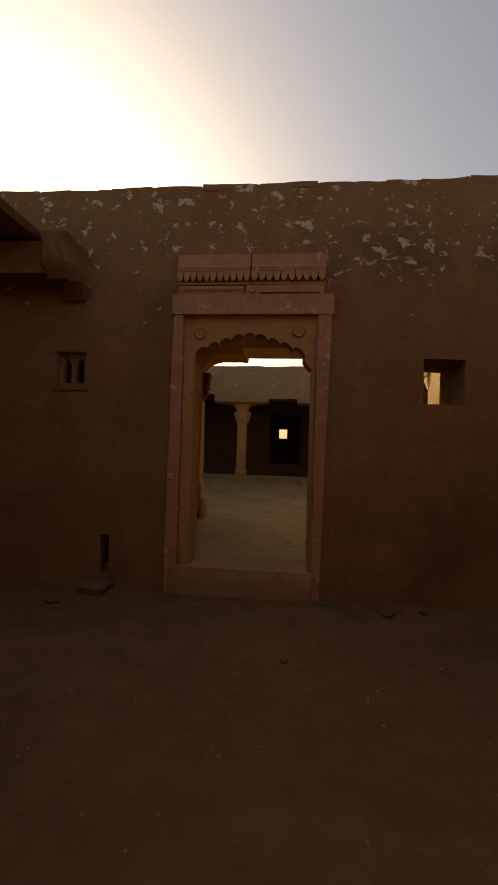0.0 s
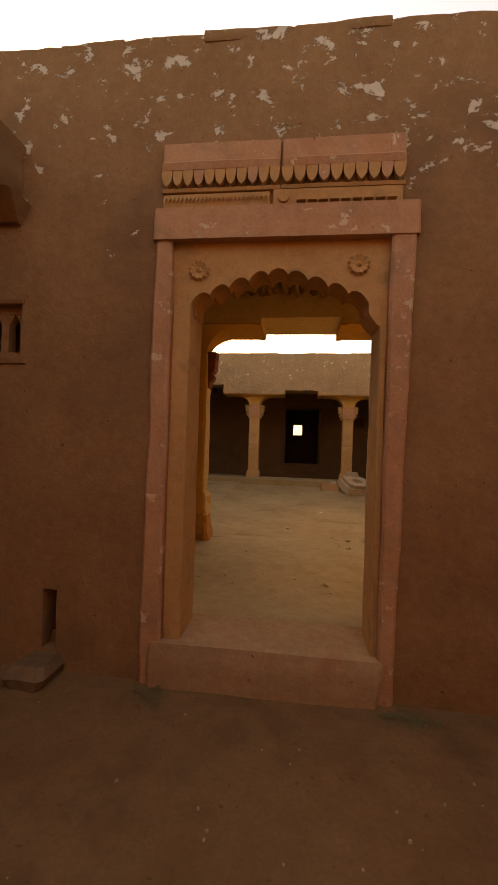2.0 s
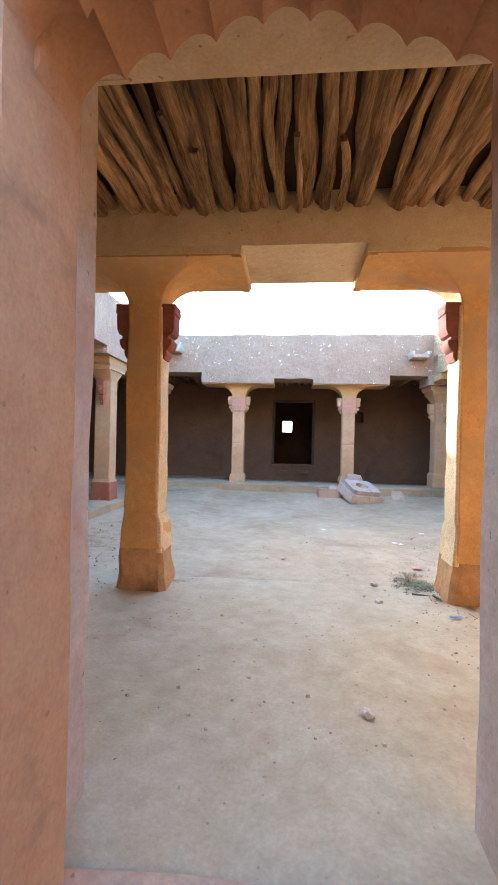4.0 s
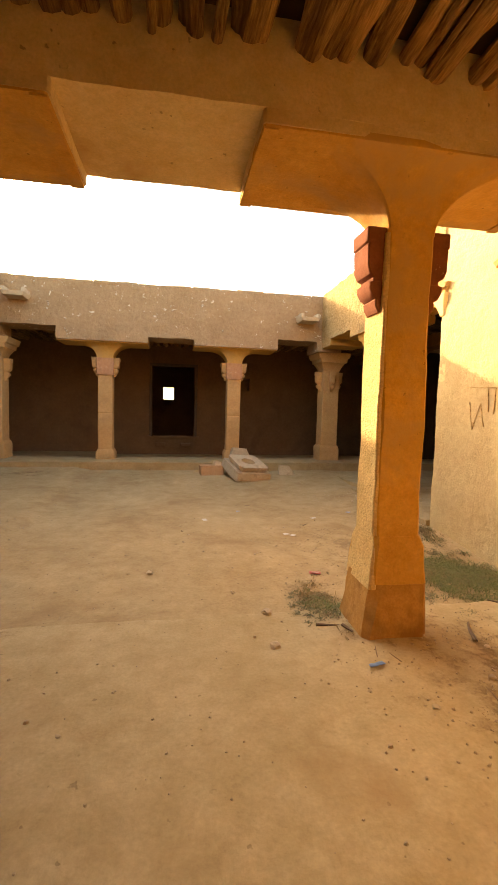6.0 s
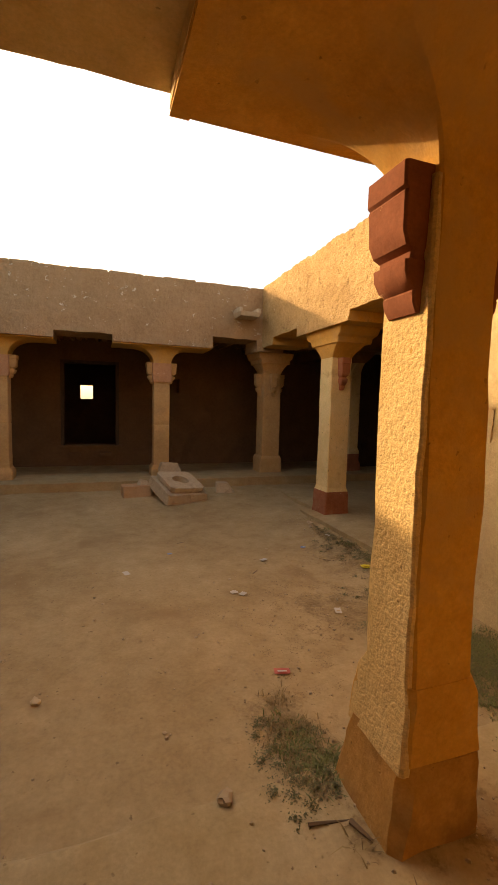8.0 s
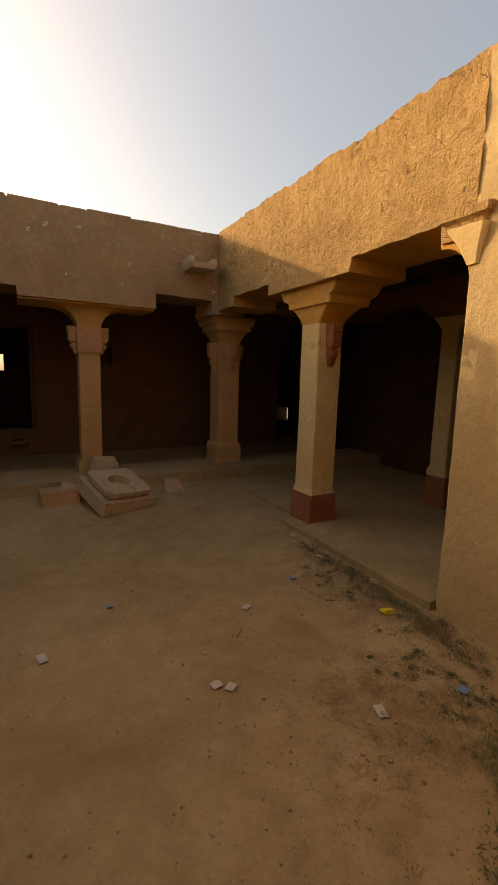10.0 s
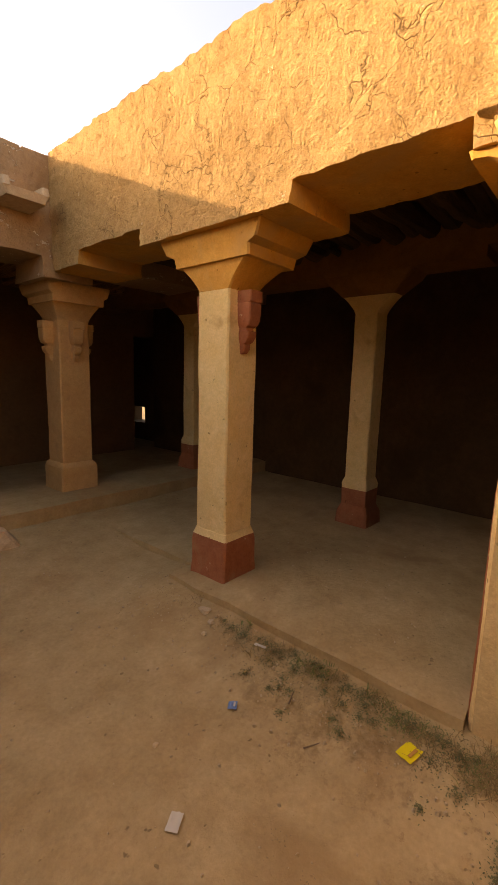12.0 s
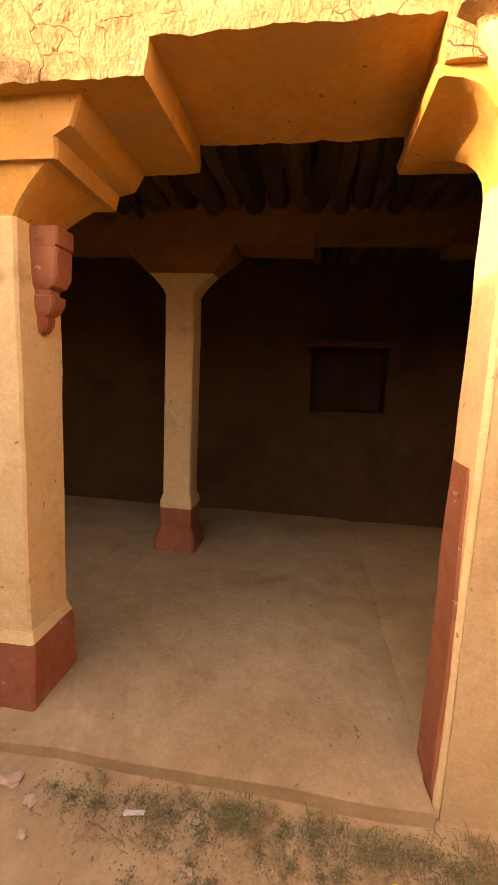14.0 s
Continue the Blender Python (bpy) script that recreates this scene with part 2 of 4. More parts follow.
PAPER = plain("crumpled_white_paper", (0.55, 0.48, 0.40), 0.7, 0.1)
YELLOW = plain("yellow_wrapper_foil", (0.80, 0.62, 0.03), 0.4, 0.05)
BLUE = plain("blue_wrapper_foil", (0.16, 0.24, 0.42), 0.4, 0.1)
REDCARD = plain("red_wrapper_foil", (0.55, 0.10, 0.06), 0.4, 0.05)
FRAMEWOOD = earthy("dark_weathered_wood", (0.07, 0.045, 0.03), (0.13, 0.085, 0.055), scale=3.0, stretch=(5.0, 5.0, 0.6), bump=0.5)


# ---- building kit ----
def finish(name, bm, material, parent=None, label=""):
    me = bpy.data.meshes.new(name)
    bmesh.ops.recalc_face_normals(bm, faces=bm.faces)
    bm.to_mesh(me)
    bm.free()
    me.materials.append(material)
    me.polygons.foreach_set("use_smooth", [True] * len(me.polygons))
    me.set_sharp_from_angle(angle=radians(32))
    ob = new(name, me)
    if parent is not None:
        ob.parent = parent
    if label:
        ob["label"] = label
    return ob


def part(name, bm, material, parent, label=""):
    return finish(name, bm, material, parent, label)


def base(name, x, y, z, turn=0, label="", category="", group=""):
    ob = new(name)
    ob.empty_display_size = 0.2
    ob.matrix_world = pose(x, y, z, 0, 0, turn)
    return tagged(ob, label, category, group)


def box(bm, x0, x1, y0, y1, z0, z1):
    vs = [bm.verts.new((x, y, z)) for x in (x0, x1) for y in (y0, y1) for z in (z0, z1)]
    for f in ((0, 1, 3, 2), (4, 6, 7, 5), (0, 4, 5, 1), (2, 3, 7, 6), (0, 2, 6, 4), (1, 5, 7, 3)):
        bm.faces.new([vs[i] for i in f])
    return vs


def block(x0, x1, y0, y1, z0, z1, bevel=0.012, rough=0.0, cell=0.12, seed=0):
    """A box with rounded edges and uneven faces."""
    bm = bmesh.new()
    box(bm, x0, x1, y0, y1, z0, z1)
    if bevel:
        bmesh.ops.bevel(bm, geom=bm.edges[:], offset=bevel, segments=2, profile=0.6, affect="EDGES")
    if rough:
        longest = max(x1 - x0, y1 - y0, z1 - z0)
        for k in range(3):
            ed = [e for e in bm.edges if e.calc_length() > cell * 1.6]
            if ed:
                bmesh.ops.subdivide_edges(bm, edges=ed, cuts=max(1, min(24, int(longest / cell / (k + 1)))) if k == 0 else 1, use_grid_fill=True)
            break
        shake(bm, rough, 3.0, seed)
    return bm


def shake(bm, amount, scale=3.0, seed=0):
    off = Vector((seed * 7.3, seed * 3.1, seed * 5.7))
    for v in bm.verts:
        p = v.co * scale + off
        n = noise.noise_vector(p) + 0.45 * noise.noise_vector(p * 3.1)
        v.co += n * amount


def sheet_wall(name, along, u0, u1, z0, z1, v0, v1, material, holes=(), cell=0.12, rough=0.012, ragged=0.0, seed=1, label="", crumble=0.0):
    """A thick wall with openings through it. along: 'x' or 'y', the way it runs; v0..v1 its thickness."""
    def cuts(a, b, extra):
        n = max(1, round((b - a) / cell))
        pts = [a + (b - a) * i / n for i in range(n + 1)]
        for e in extra:
            if a < e < b:
                j = min(range(1, len(pts) - 1), key=lambda i: abs(pts[i] - e)) if len(pts) > 2 else None
                if j is not None and abs(pts[j] - e) < cell * 0.5 and pts[j] not in extra:
                    pts[j] = e
                else:
                    pts.append(e)
        return sorted(set(pts))
    us = cuts(u0, u1, [e for h in holes for e in h[:2]])
    zs = cuts(z0, z1, [e for h in holes for e in h[2:4]])
    bm = bmesh.new()
    verts = {}

    def vert(i, j, s):
        key = (i, j, s)
        if key not in verts:
            u, z, v = us[i], zs[j], (v0, v1)[s]
            p = Vector((u, v, z)) if along == "x" else Vector((v, u, z))
            q = p * 1.6 + Vector((seed * 3.7, seed * 1.9, 0))
            n = noise.noise(q) + 0.5 * noise.noise(q * 3.3) + 0.35 * noise.noise(q * 9.0)
            n += crumble * (noise.noise(q * 14.0) + 0.6 * noise.noise(q * 27.0))
            d = Vector((0, n * rough, 0)) if along == "x" else Vector((n * rough, 0, 0))
            if ragged and j == len(zs) - 1:
                r = u * 2.1 + seed * 11
                d.z += ragged * (noise.noise(Vector((r, 0, s * 0.3))) + 0.8 * noise.noise(Vector((r * 5, 3, s * 0.5))))
            elif any(abs(u - e) < 1e-6 for h in holes for e in h[:2]) or any(abs(z - e) < 1e-6 for h in holes for e in h[2:4]):
                d += 0.7 * rough * noise.noise_vector(q * 4)
            verts[key] = bm.verts.new(p + d)
        return verts[key]

    def solid(i, j):
        if not (0 <= i < len(us) - 1 and 0 <= j < len(zs) - 1):
            return False
        u, z = (us[i] + us[i + 1]) / 2, (zs[j] + zs[j + 1]) / 2
        return not any(a < u < b and c < z < d for a, b, c, d in holes)

    for i in range(len(us) - 1):
        for j in range(len(zs) - 1):
            if not solid(i, j):
                continue
            for s in (0, 1):
                bm.faces.new([vert(i, j, s), vert(i + 1, j, s), vert(i + 1, j + 1, s), vert(i, j + 1, s)])
            for di, dj, a, b in ((-1, 0, (i, j), (i, j + 1)), (1, 0, (i + 1, j), (i + 1, j + 1)), (0, -1, (i, j), (i + 1, j)), (0, 1, (i, j + 1), (i + 1, j + 1))):
                if not solid(i + di, j + dj):
                    bm.faces.new([vert(*a, 0), vert(*b, 0), vert(*b, 1), vert(*a, 1)])
    ob = finish(name, bm, material)
    return tagged(ob, label, "wall", kind="structure")


def prism(points, y0, y1, along="x"):
    """An outline of (u, z) drawn out from y0 to y1."""
    bm = bmesh.new()
    def at(u, v, z):
        return (u, v, z) if along == "x" else (v, u, z)
    a = [bm.verts.new(at(u, y0, z)) for u, z in points]
    b = [bm.verts.new(at(u, y1, z)) for u, z in points]
    bm.faces.new(a)
    bm.faces.new(b[::-1])
    for i in range(len(points)):
        j = (i + 1) % len(points)
        bm.faces.new([a[i], a[j], b[j], b[i]])
    return bm


def loft(rings, rough=0.004, chamfer=0.012, step=0.12, seed=0):
    """Rectangular rings (x0, x1, y0, y1, z) with chamfered corners, skinned from the bottom up and slightly worn."""
    full = []
    for a, b in zip(rings, rings[1:]):
        n = max(1, round(abs(b[4] - a[4]) / step))
        full += [tuple(p + (q - p) * k / n for p, q in zip(a, b)) for k in range(n)]
    full.append(rings[-1])
    bm = bmesh.new()
    off = Vector((seed * 5.3, seed * 2.9, seed * 8.1))
    prev = first = None
    for x0, x1, y0, y1, z in full:
        c = min(chamfer, (x1 - x0) / 4, (y1 - y0) / 4)
        corners = [(x0, y0, 1, 0), (x1, y0, 0, 1), (x1, y1, -1, 0), (x0, y1, 0, -1)]
        pts = []
        for k, (x, y, ux, uy) in enumerate(corners):
            px, py = (0, 1) if k == 0 else (-1, 0) if k == 1 else (0, -1) if k == 2 else (1, 0)
            pts.append((x + px * c, y + py * c))
            pts.append((x + ux * c, y + uy * c))
            nx, ny = corners[(k + 1) % 4][:2]
            pts += [(x + (nx - x) * f, y + (ny - y) * f) for f in (0.33, 0.67)]
        vs = []
        for x, y in pts:
            p = Vector((x, y, z))
            w = noise.noise_vector(p * 2.3 + off) + 0.6 * noise.noise_vector(p * 8.0 + off)
            vs.append(bm.verts.new(p + Vector((w.x, w.y, 0.3 * w.z)) * rough))
        if prev:
            for i in range(len(vs)):
                j = (i + 1) % len(vs)
                bm.faces.new([prev[i], prev[j], vs[j], vs[i]])
        else:
            first = vs
        prev = vs
    bm.faces.new(first[::-1])
    bm.faces.new(prev)
    return bm


def stone(size, seed, flat=0.6, cuts=2):
    """An uneven lump of stone of about that size, lying at its origin."""
    bm = bmesh.new()
    bmesh.ops.create_icosphere(bm, subdivisions=cuts, radius=size / 2)
    off = Vector((seed * 3.3, seed * 7.7, seed * 1.1))
    for v in bm.verts:
        d = v.co.normalized()
        v.co *= 0.8 + 0.55 * noise.noise(d * 1.3 + off) + 0.25 * noise.noise(d * 3.5 + off)
        v.co.z = v.co.z * flat + size * flat * 0.33
    return bm


# ---- ground and floors ----
def height(x, y):
    """The trodden earth: lower outside, level in the front gallery, rising a little to the back gallery."""
    if y < 0.1:
        z = -0.275 + 0.03 * max(0.0, 1 + y / 0.5)
    else:
        z = 0.175 * max(0.0, min(1.0, (y - 6.4) / 2.3)) ** 1.4
        z -= 0.055 * max(0.0, min(1.0, (y - 3.02 - 0.05 * noise.noise(Vector((x * 2, 0, 7)))) / 0.05)) * max(0.0, min(1.0, (x + 1.6) / 0.3))
        z -= 0.07 * max(0.0, min(1.0, (0.46 - y) / 0.1))
        z += 0.03 * max(0.0, 1 - abs(x - 1.42) / 0.5) * max(0.0, 1 - abs(y - 2.75) / 0.5)
        z += 0.085 * max(0.0, min(1.0, (x - 2.45) / 0.55)) * max(0.0, min(1.0, (y - 4.0) / 0.7)) * max(0.0, min(1.0, (7.6 - y) / 0.6))
    return z + 0.014 * noise.noise(Vector((x * 0.9, y * 0.9, 0))) + 0.005 * noise.noise(Vector((x * 4, y * 4, 0))) + 0.003 * noise.noise(Vector((x * 13, y * 13, 2)))


def ground():
    bm = bmesh.new()
    xs = [-400, -60, -16, -9] + [-6 + 0.08 * i for i in range(151)] + [9, 16, 60, 400]
    ys = [-400, -60, -20, -10] + [-6 + 0.08 * i for i in range(76)] + [0.05, 0.12] + sorted([0.2 + 0.08 * i for i in range(112)] + [2.98, 3.02, 3.06, 3.10]) + [9.6, 12, 20, 60, 400]
    grid = [[bm.verts.new((x, y, height(x, y))) for x in xs] for y in ys]
    for j in range(len(ys) - 1):
        for i in range(len(xs) - 1):
            bm.faces.new([grid[j][i], grid[j][i + 1], grid[j + 1][i + 1], grid[j + 1][i]])
    ob = tagged(finish("ground", bm, EARTH), "trodden sandy earth strewn with dust and pebbles", "ground", kind="structure")
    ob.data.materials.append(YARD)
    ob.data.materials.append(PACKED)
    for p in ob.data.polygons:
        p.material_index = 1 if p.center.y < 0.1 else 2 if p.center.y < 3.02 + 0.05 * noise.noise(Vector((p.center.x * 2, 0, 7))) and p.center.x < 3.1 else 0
    return ob


ground()


def floor_slab(name, x0, x1, y0, y1, z0, z1, label):
    bm = bmesh.new()
    nx, ny = max(2, round((x1 - x0) / 0.16)), max(2, round((y1 - y0) / 0.16))
    top = {}
    for i in range(nx + 1):
        for j in range(ny + 1):
            x, y = x0 + (x1 - x0) * i / nx, y0 + (y1 - y0) * j / ny
            edge = i in (0, nx) or j in (0, ny)
            w = noise.noise_vector(Vector((x * 3, y * 3, 1))) * (0.022 if edge else 0.0)
            z = z1 + 0.008 * noise.noise(Vector((x * 1.5, y * 1.5, 4))) - (0.02 if edge else 0)
            top[i, j] = bm.verts.new((x + w.x, y + w.y, z))
    for i in range(nx):
        for j in range(ny):
            bm.faces.new([top[i, j], top[i + 1, j], top[i + 1, j + 1], top[i, j + 1]])
    rim = [top[i, 0] for i in range(nx)] + [top[nx, j] for j in range(ny)] + [top[i, ny] for i in range(nx, 0, -1)] + [top[0, j] for j in range(ny, 0, -1)]
    low = [bm.verts.new((v.co.x, v.co.y, z0)) for v in rim]
    for k in range(len(rim)):
        n = (k + 1) % len(rim)
        bm.faces.new([rim[k], low[k], low[n], rim[n]])
    return tagged(finish(name, bm, EARTH), label, "floor", kind="structure")


floor_slab("floor_east", 3.04, 6.8, 4.85, 7.0, -0.3, 0.105, "raised earthen floor of the side gallery with a worn edge")
floor_slab("floor_east", 3.2, 6.8, 0.7, 4.88, -0.3, 0.10, "raised earthen floor of the side gallery behind the wall")
floor_slab("floor_east", 3.30, 6.8, 7.0, 8.72, -0.3, 0.10, "raised earthen floor of the side gallery")
floor_slab("floor_west", -6.8, -2.88, 3.2, 8.72, -0.3, 0.13, "raised earthen floor of the side gallery with a worn edge")
floor_slab("kerb_north", -6.8, 6.8, 8.70, 9.60, -0.3, 0.285, "raised earthen kerb that carries the back gallery columns")
floor_slab("floor_north", -6.8, 6.8, 9.55, 16.7, -0.3, 0.02, "sunken earthen floor of the back gallery")

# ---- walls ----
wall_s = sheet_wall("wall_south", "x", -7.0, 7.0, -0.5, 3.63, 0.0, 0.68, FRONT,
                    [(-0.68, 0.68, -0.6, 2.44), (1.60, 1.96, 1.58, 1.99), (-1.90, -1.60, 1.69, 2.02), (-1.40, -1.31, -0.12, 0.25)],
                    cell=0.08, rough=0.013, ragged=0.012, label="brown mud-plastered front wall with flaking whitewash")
# Unseen pale skin, added to bounce light onto the front gallery beam.
sheet_wall("wall_south_bounce", "x", -2.9, 3.08, -0.2, 3.0, 0.681, 0.70, BEAM, [(-0.66, 0.66, -0.3, 2.43), (1.55, 2.0, 1.5, 2.05)], cell=0.15, rough=0.004, seed=18,
           label="unseen pale inner face of the front wall, added to bounce light")
wall_ec = sheet_wall("wall_east", "y", 0.68, 4.82, -0.3, 3.62, 3.08, 3.36, SMOOTH, cell=0.045, rough=0.018, crumble=0.25, ragged=0.03, seed=2,
           label="sunlit rough clay-plastered courtyard wall")
sheet_wall("wall_west", "y", 0.68, 4.76, -0.3, 3.55, -3.2, -2.9, MUD, cell=0.1, rough=0.02, ragged=0.03, seed=3, label="rough mud-plastered courtyard wall")
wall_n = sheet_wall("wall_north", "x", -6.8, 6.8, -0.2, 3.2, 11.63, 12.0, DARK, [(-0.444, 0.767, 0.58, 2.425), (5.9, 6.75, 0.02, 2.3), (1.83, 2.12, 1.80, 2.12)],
                    cell=0.18, rough=0.012, seed=4, label="brown inner wall of the back gallery with a doorway, darkened for shade")
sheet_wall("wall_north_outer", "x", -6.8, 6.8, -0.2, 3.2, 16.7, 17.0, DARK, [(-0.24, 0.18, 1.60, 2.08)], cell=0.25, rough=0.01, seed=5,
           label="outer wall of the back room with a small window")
# Side gallery back walls and niche carry the gallery shade in their colour.
wall_e = sheet_wall("wall_east_outer", "y", 0.68, 11.63, -0.2, 3.2, 6.36, 6.76, SHADED, [(4.62, 5.42, 1.30, 1.98)], cell=0.2, rough=0.012, seed=6,
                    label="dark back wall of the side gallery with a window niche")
sheet_wall("wall_back_room_east", "y", 12.0, 17.0, -0.2, 3.2, 6.8, 7.2, SHADED, [(12.55, 13.22, 0.50, 0.86)], cell=0.2, rough=0.012, seed=26,
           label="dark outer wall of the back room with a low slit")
sheet_wall("wall_niche_back", "y", 4.3, 5.7, 1.1, 2.3, 6.80, 6.95, SHADED, cell=0.25, rough=0.01, seed=16, label="dark back of the window niche")
sheet_wall("wall_west_outer", "y", 0.68, 17.0, -0.2, 3.2, -7.2, -6.8, SHADED, cell=0.3, rough=0.01, seed=7, label="dark back wall of the side gallery")
sheet_wall("wall_niche_back", "x", 1.7, 2.3, 1.7, 2.25, 12.02, 12.1, DARK, cell=0.25, rough=0.01, seed=17, label="dark back of a wall niche")

# unseen walls added round the front yard to cut its sky light
sheet_wall("wall_yard_west", "y", -6.0, 0.0, -0.5, 3.5, -3.6, -3.1, FRONT, cell=0.3, rough=0.015, seed=21, label="unseen brown mud wall, added to cut light on the yard")
sheet_wall("wall_yard_east", "y", -6.0, 0.0, -0.5, 3.5, 3.5, 4.0, FRONT, cell=0.3, rough=0.015, seed=22, label="unseen brown mud wall, added to cut light on the yard")
sheet_wall("wall_yard_south", "x", -3.6, 4.0, -0.5, 4.2, -6.0, -5.5, FRONT, cell=0.3, rough=0.015, seed=23, label="unseen brown mud wall, added to cut light on the yard")

# ---- beams and parapets ----
par_n = sheet_wall("parapet_north", "x", -6.8, 6.8, 2.51, 3.57, 8.79, 9.45, MUD,
                   [(-2.92, -1.95, 2.4, 2.74), (-0.325, 0.54, 2.4, 2.615), (2.17, 2.98, 2.4, 2.70), (-6.8, -3.3, 2.4, 2.7), (3.5, 6.8, 2.4, 2.7)],
                   cell=0.05, rough=0.020, crumble=0.5, ragged=0.012, seed=8, label="grey-brown mud-plastered parapet over the back gallery")
par_e = sheet_wall("parapet_east", "y", 4.82, 8.79, 2.57, 3.62, 3.08, 3.75, CLAY, [(5.07, 5.985, 2.4, 2.69), (7.37, 8.30, 2.4, 2.69)],
                   cell=0.03, rough=0.020, crumble=0.6, ragged=0.03, seed=9, label="sunlit cracked clay parapet over the side gallery")
par_e.data.materials.append(OCHRE)        # limewashed underside and notch cheeks behind the clay face, orange partly for bounce light
for poly in par_e.data.polygons:
    inner = (par_e.matrix_world @ poly.center).x > 3.13
    if inner and (poly.normal.z < -0.6 or (abs(poly.normal.y) > 0.6 and poly.center.z < 2.72)):
        poly.material_index = 1
sheet_wall("parapet_west", "y", 4.76, 8.79, 2.57, 3.55, -3.57, -2.9, MUD, [(5.0, 5.9, 2.4, 2.69), (7.3, 8.3, 2.4, 2.69)], cell=0.08, rough=0.02,
           ragged=0.02, seed=10, label="rough mud-plastered parapet over the side gallery")
sheet_wall("beam_south", "x", -2.9, 3.08, 2.638, 3.55, 2.385, 3.145, BEAM, cell=0.06, rough=0.016, crumble=0.35, seed=11, label="ochre-plastered beam over the front gallery")
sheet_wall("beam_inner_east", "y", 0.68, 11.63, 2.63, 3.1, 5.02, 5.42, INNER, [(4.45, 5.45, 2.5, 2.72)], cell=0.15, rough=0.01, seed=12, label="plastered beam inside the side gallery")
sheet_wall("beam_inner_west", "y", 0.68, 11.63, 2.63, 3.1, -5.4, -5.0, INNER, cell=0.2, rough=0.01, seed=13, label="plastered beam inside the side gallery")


def coping(owner, along, u0, u1, v0, v1, z, material, seed):
    """Thin worn slabs along the top of a wall, with open joints."""
    rng = random.Random(seed)
    u = u0
    while u < u1 - 0.12:
        length = min(rng.uniform(0.28, 0.62), u1 - u)
        gap = rng.uniform(0.004, 0.022)
        lift, tip = rng.uniform(-0.008, 0.008), rng.uniform(-0.010, 0.010)
        a, b = u + gap, u + length
        if along == "x":
            bm = block(a, b, v0 - rng.uniform(-0.012, 0.006), v1 + 0.01, z - 0.05, z + 0.018 + lift, 0.014, 0.012, 0.1, rng.randrange(99))
        else:
            bm = block(v0 - rng.uniform(0.005, 0.03), v1 + 0.01, a, b, z - 0.02, z + 0.028 + lift, 0.008, 0.010, 0.1, rng.randrange(99))
        for v in bm.verts:
            v.co.z += tip * ((v.co.x if along == "x" else v.co.y) - u) / length
        part("coping_slab", bm, material, owner)
        u += length


# ---- ceilings ----
def logs(name, along, u0, u1, v0, v1, z, thin, thick, material, label, seed):
    """Crooked logs side by side, with a packed-earth slab above them, in one mesh. along: the way the logs run, v0..v1 their length."""
    rng = random.Random(seed)
    bm = bmesh.new()

    def log(u, r, a, b, drift, lift, s):
        rings, turns = [], 9
        n = max(6, round((b - a) / 0.11))
        for k in range(n + 1):
            v = a + (b - a) * k / n
            w = noise.noise_vector(Vector((v * 1.3, s * 9.1, 0)))
            w2 = noise.noise_vector(Vector((v * 4.0, s * 5.7, 3)))
            cu = u + drift * k / n + 0.06 * w.x + 0.018 * w2.x
            cz = z + r * 0.9 + lift + 0.03 * w.y
            rr = r * (1.0 + 0.16 * w.z + 0.13 * w2.y)
            ring = []
            for i in range(turns):
                t = 2 * math.pi * i / turns
                d = Vector((math.cos(t), math.sin(t), v * 2.0 + s))
                q = rr * (1 + 0.22 * noise.noise(d * 1.6) + 0.12 * noise.noise(Vector((d.x * 4, d.y * 4, d.z * 3))))
                x, y, zz = cu + q * math.cos(t), v, cz + q * math.sin(t)
                ring.append(bm.verts.new((x, y, zz) if along == "y" else (y, x, zz)))
            rings.append(ring)
        for p, q in zip(rings, rings[1:]):
            for i in range(turns):
                j = (i + 1) % turns
                bm.faces.new([p[i], p[j], q[j], q[i]])
        bm.faces.new(rings[0][::-1])
        bm.faces.new(rings[-1])

    u, s = u0, 1
    while u < u1:
        r = rng.uniform(thin, thick)
        log(u + r, r, v0, v1, rng.uniform(-0.07, 0.07), rng.uniform(-0.015, 0.05), s)
        if rng.random() < 0.22:
            log(u + r + rng.uniform(0.05, 0.09), r * 0.55, v0 + (v1 - v0) * rng.uniform(0.3, 0.6), v1, rng.uniform(-0.05, 0.05), -0.01, s + 0.5)
        u += 2 * r * rng.uniform(0.82, 1.16)
        s += 1
    # The fill is coloured dark to paint the shade between the logs.
    fill = bmesh.new()
    if along == "y":
        box(fill, u0 - 0.2, u1 + 0.2, v0, v1, z + 0.15, z + 0.45)
    else:
        box(fill, v0, v1, u0 - 0.2, u1 + 0.2, z + 0.15, z + 0.45)
    tagged(finish("roof_fill", fill, SHADED), "packed earth above the ceiling logs, darkened for shaded gaps", "roof", kind="structure")
    return tagged(finish(name, bm, material), label, "ceiling", kind="structure")


logs("ceiling_south", "y", -3.1, 3.3, 0.60, 2.44, 2.875, 0.03, 0.07, WOOD, "ceiling of crooked weathered wooden logs", 3)
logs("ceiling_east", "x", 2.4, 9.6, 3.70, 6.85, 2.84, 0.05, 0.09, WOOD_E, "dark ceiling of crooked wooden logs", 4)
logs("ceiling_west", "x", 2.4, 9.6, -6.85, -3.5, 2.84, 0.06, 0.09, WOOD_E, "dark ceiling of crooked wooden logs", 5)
logs("ceiling_north", "y", -6.9, 6.9, 9.40, 11.75, 2.84, 0.07, 0.10, WOOD, "dark ceiling of crooked wooden logs", 6)
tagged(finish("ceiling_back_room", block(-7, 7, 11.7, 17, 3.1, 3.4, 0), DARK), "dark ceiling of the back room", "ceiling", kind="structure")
# Two unseen strips, added to stop sky light leaking into the side galleries.
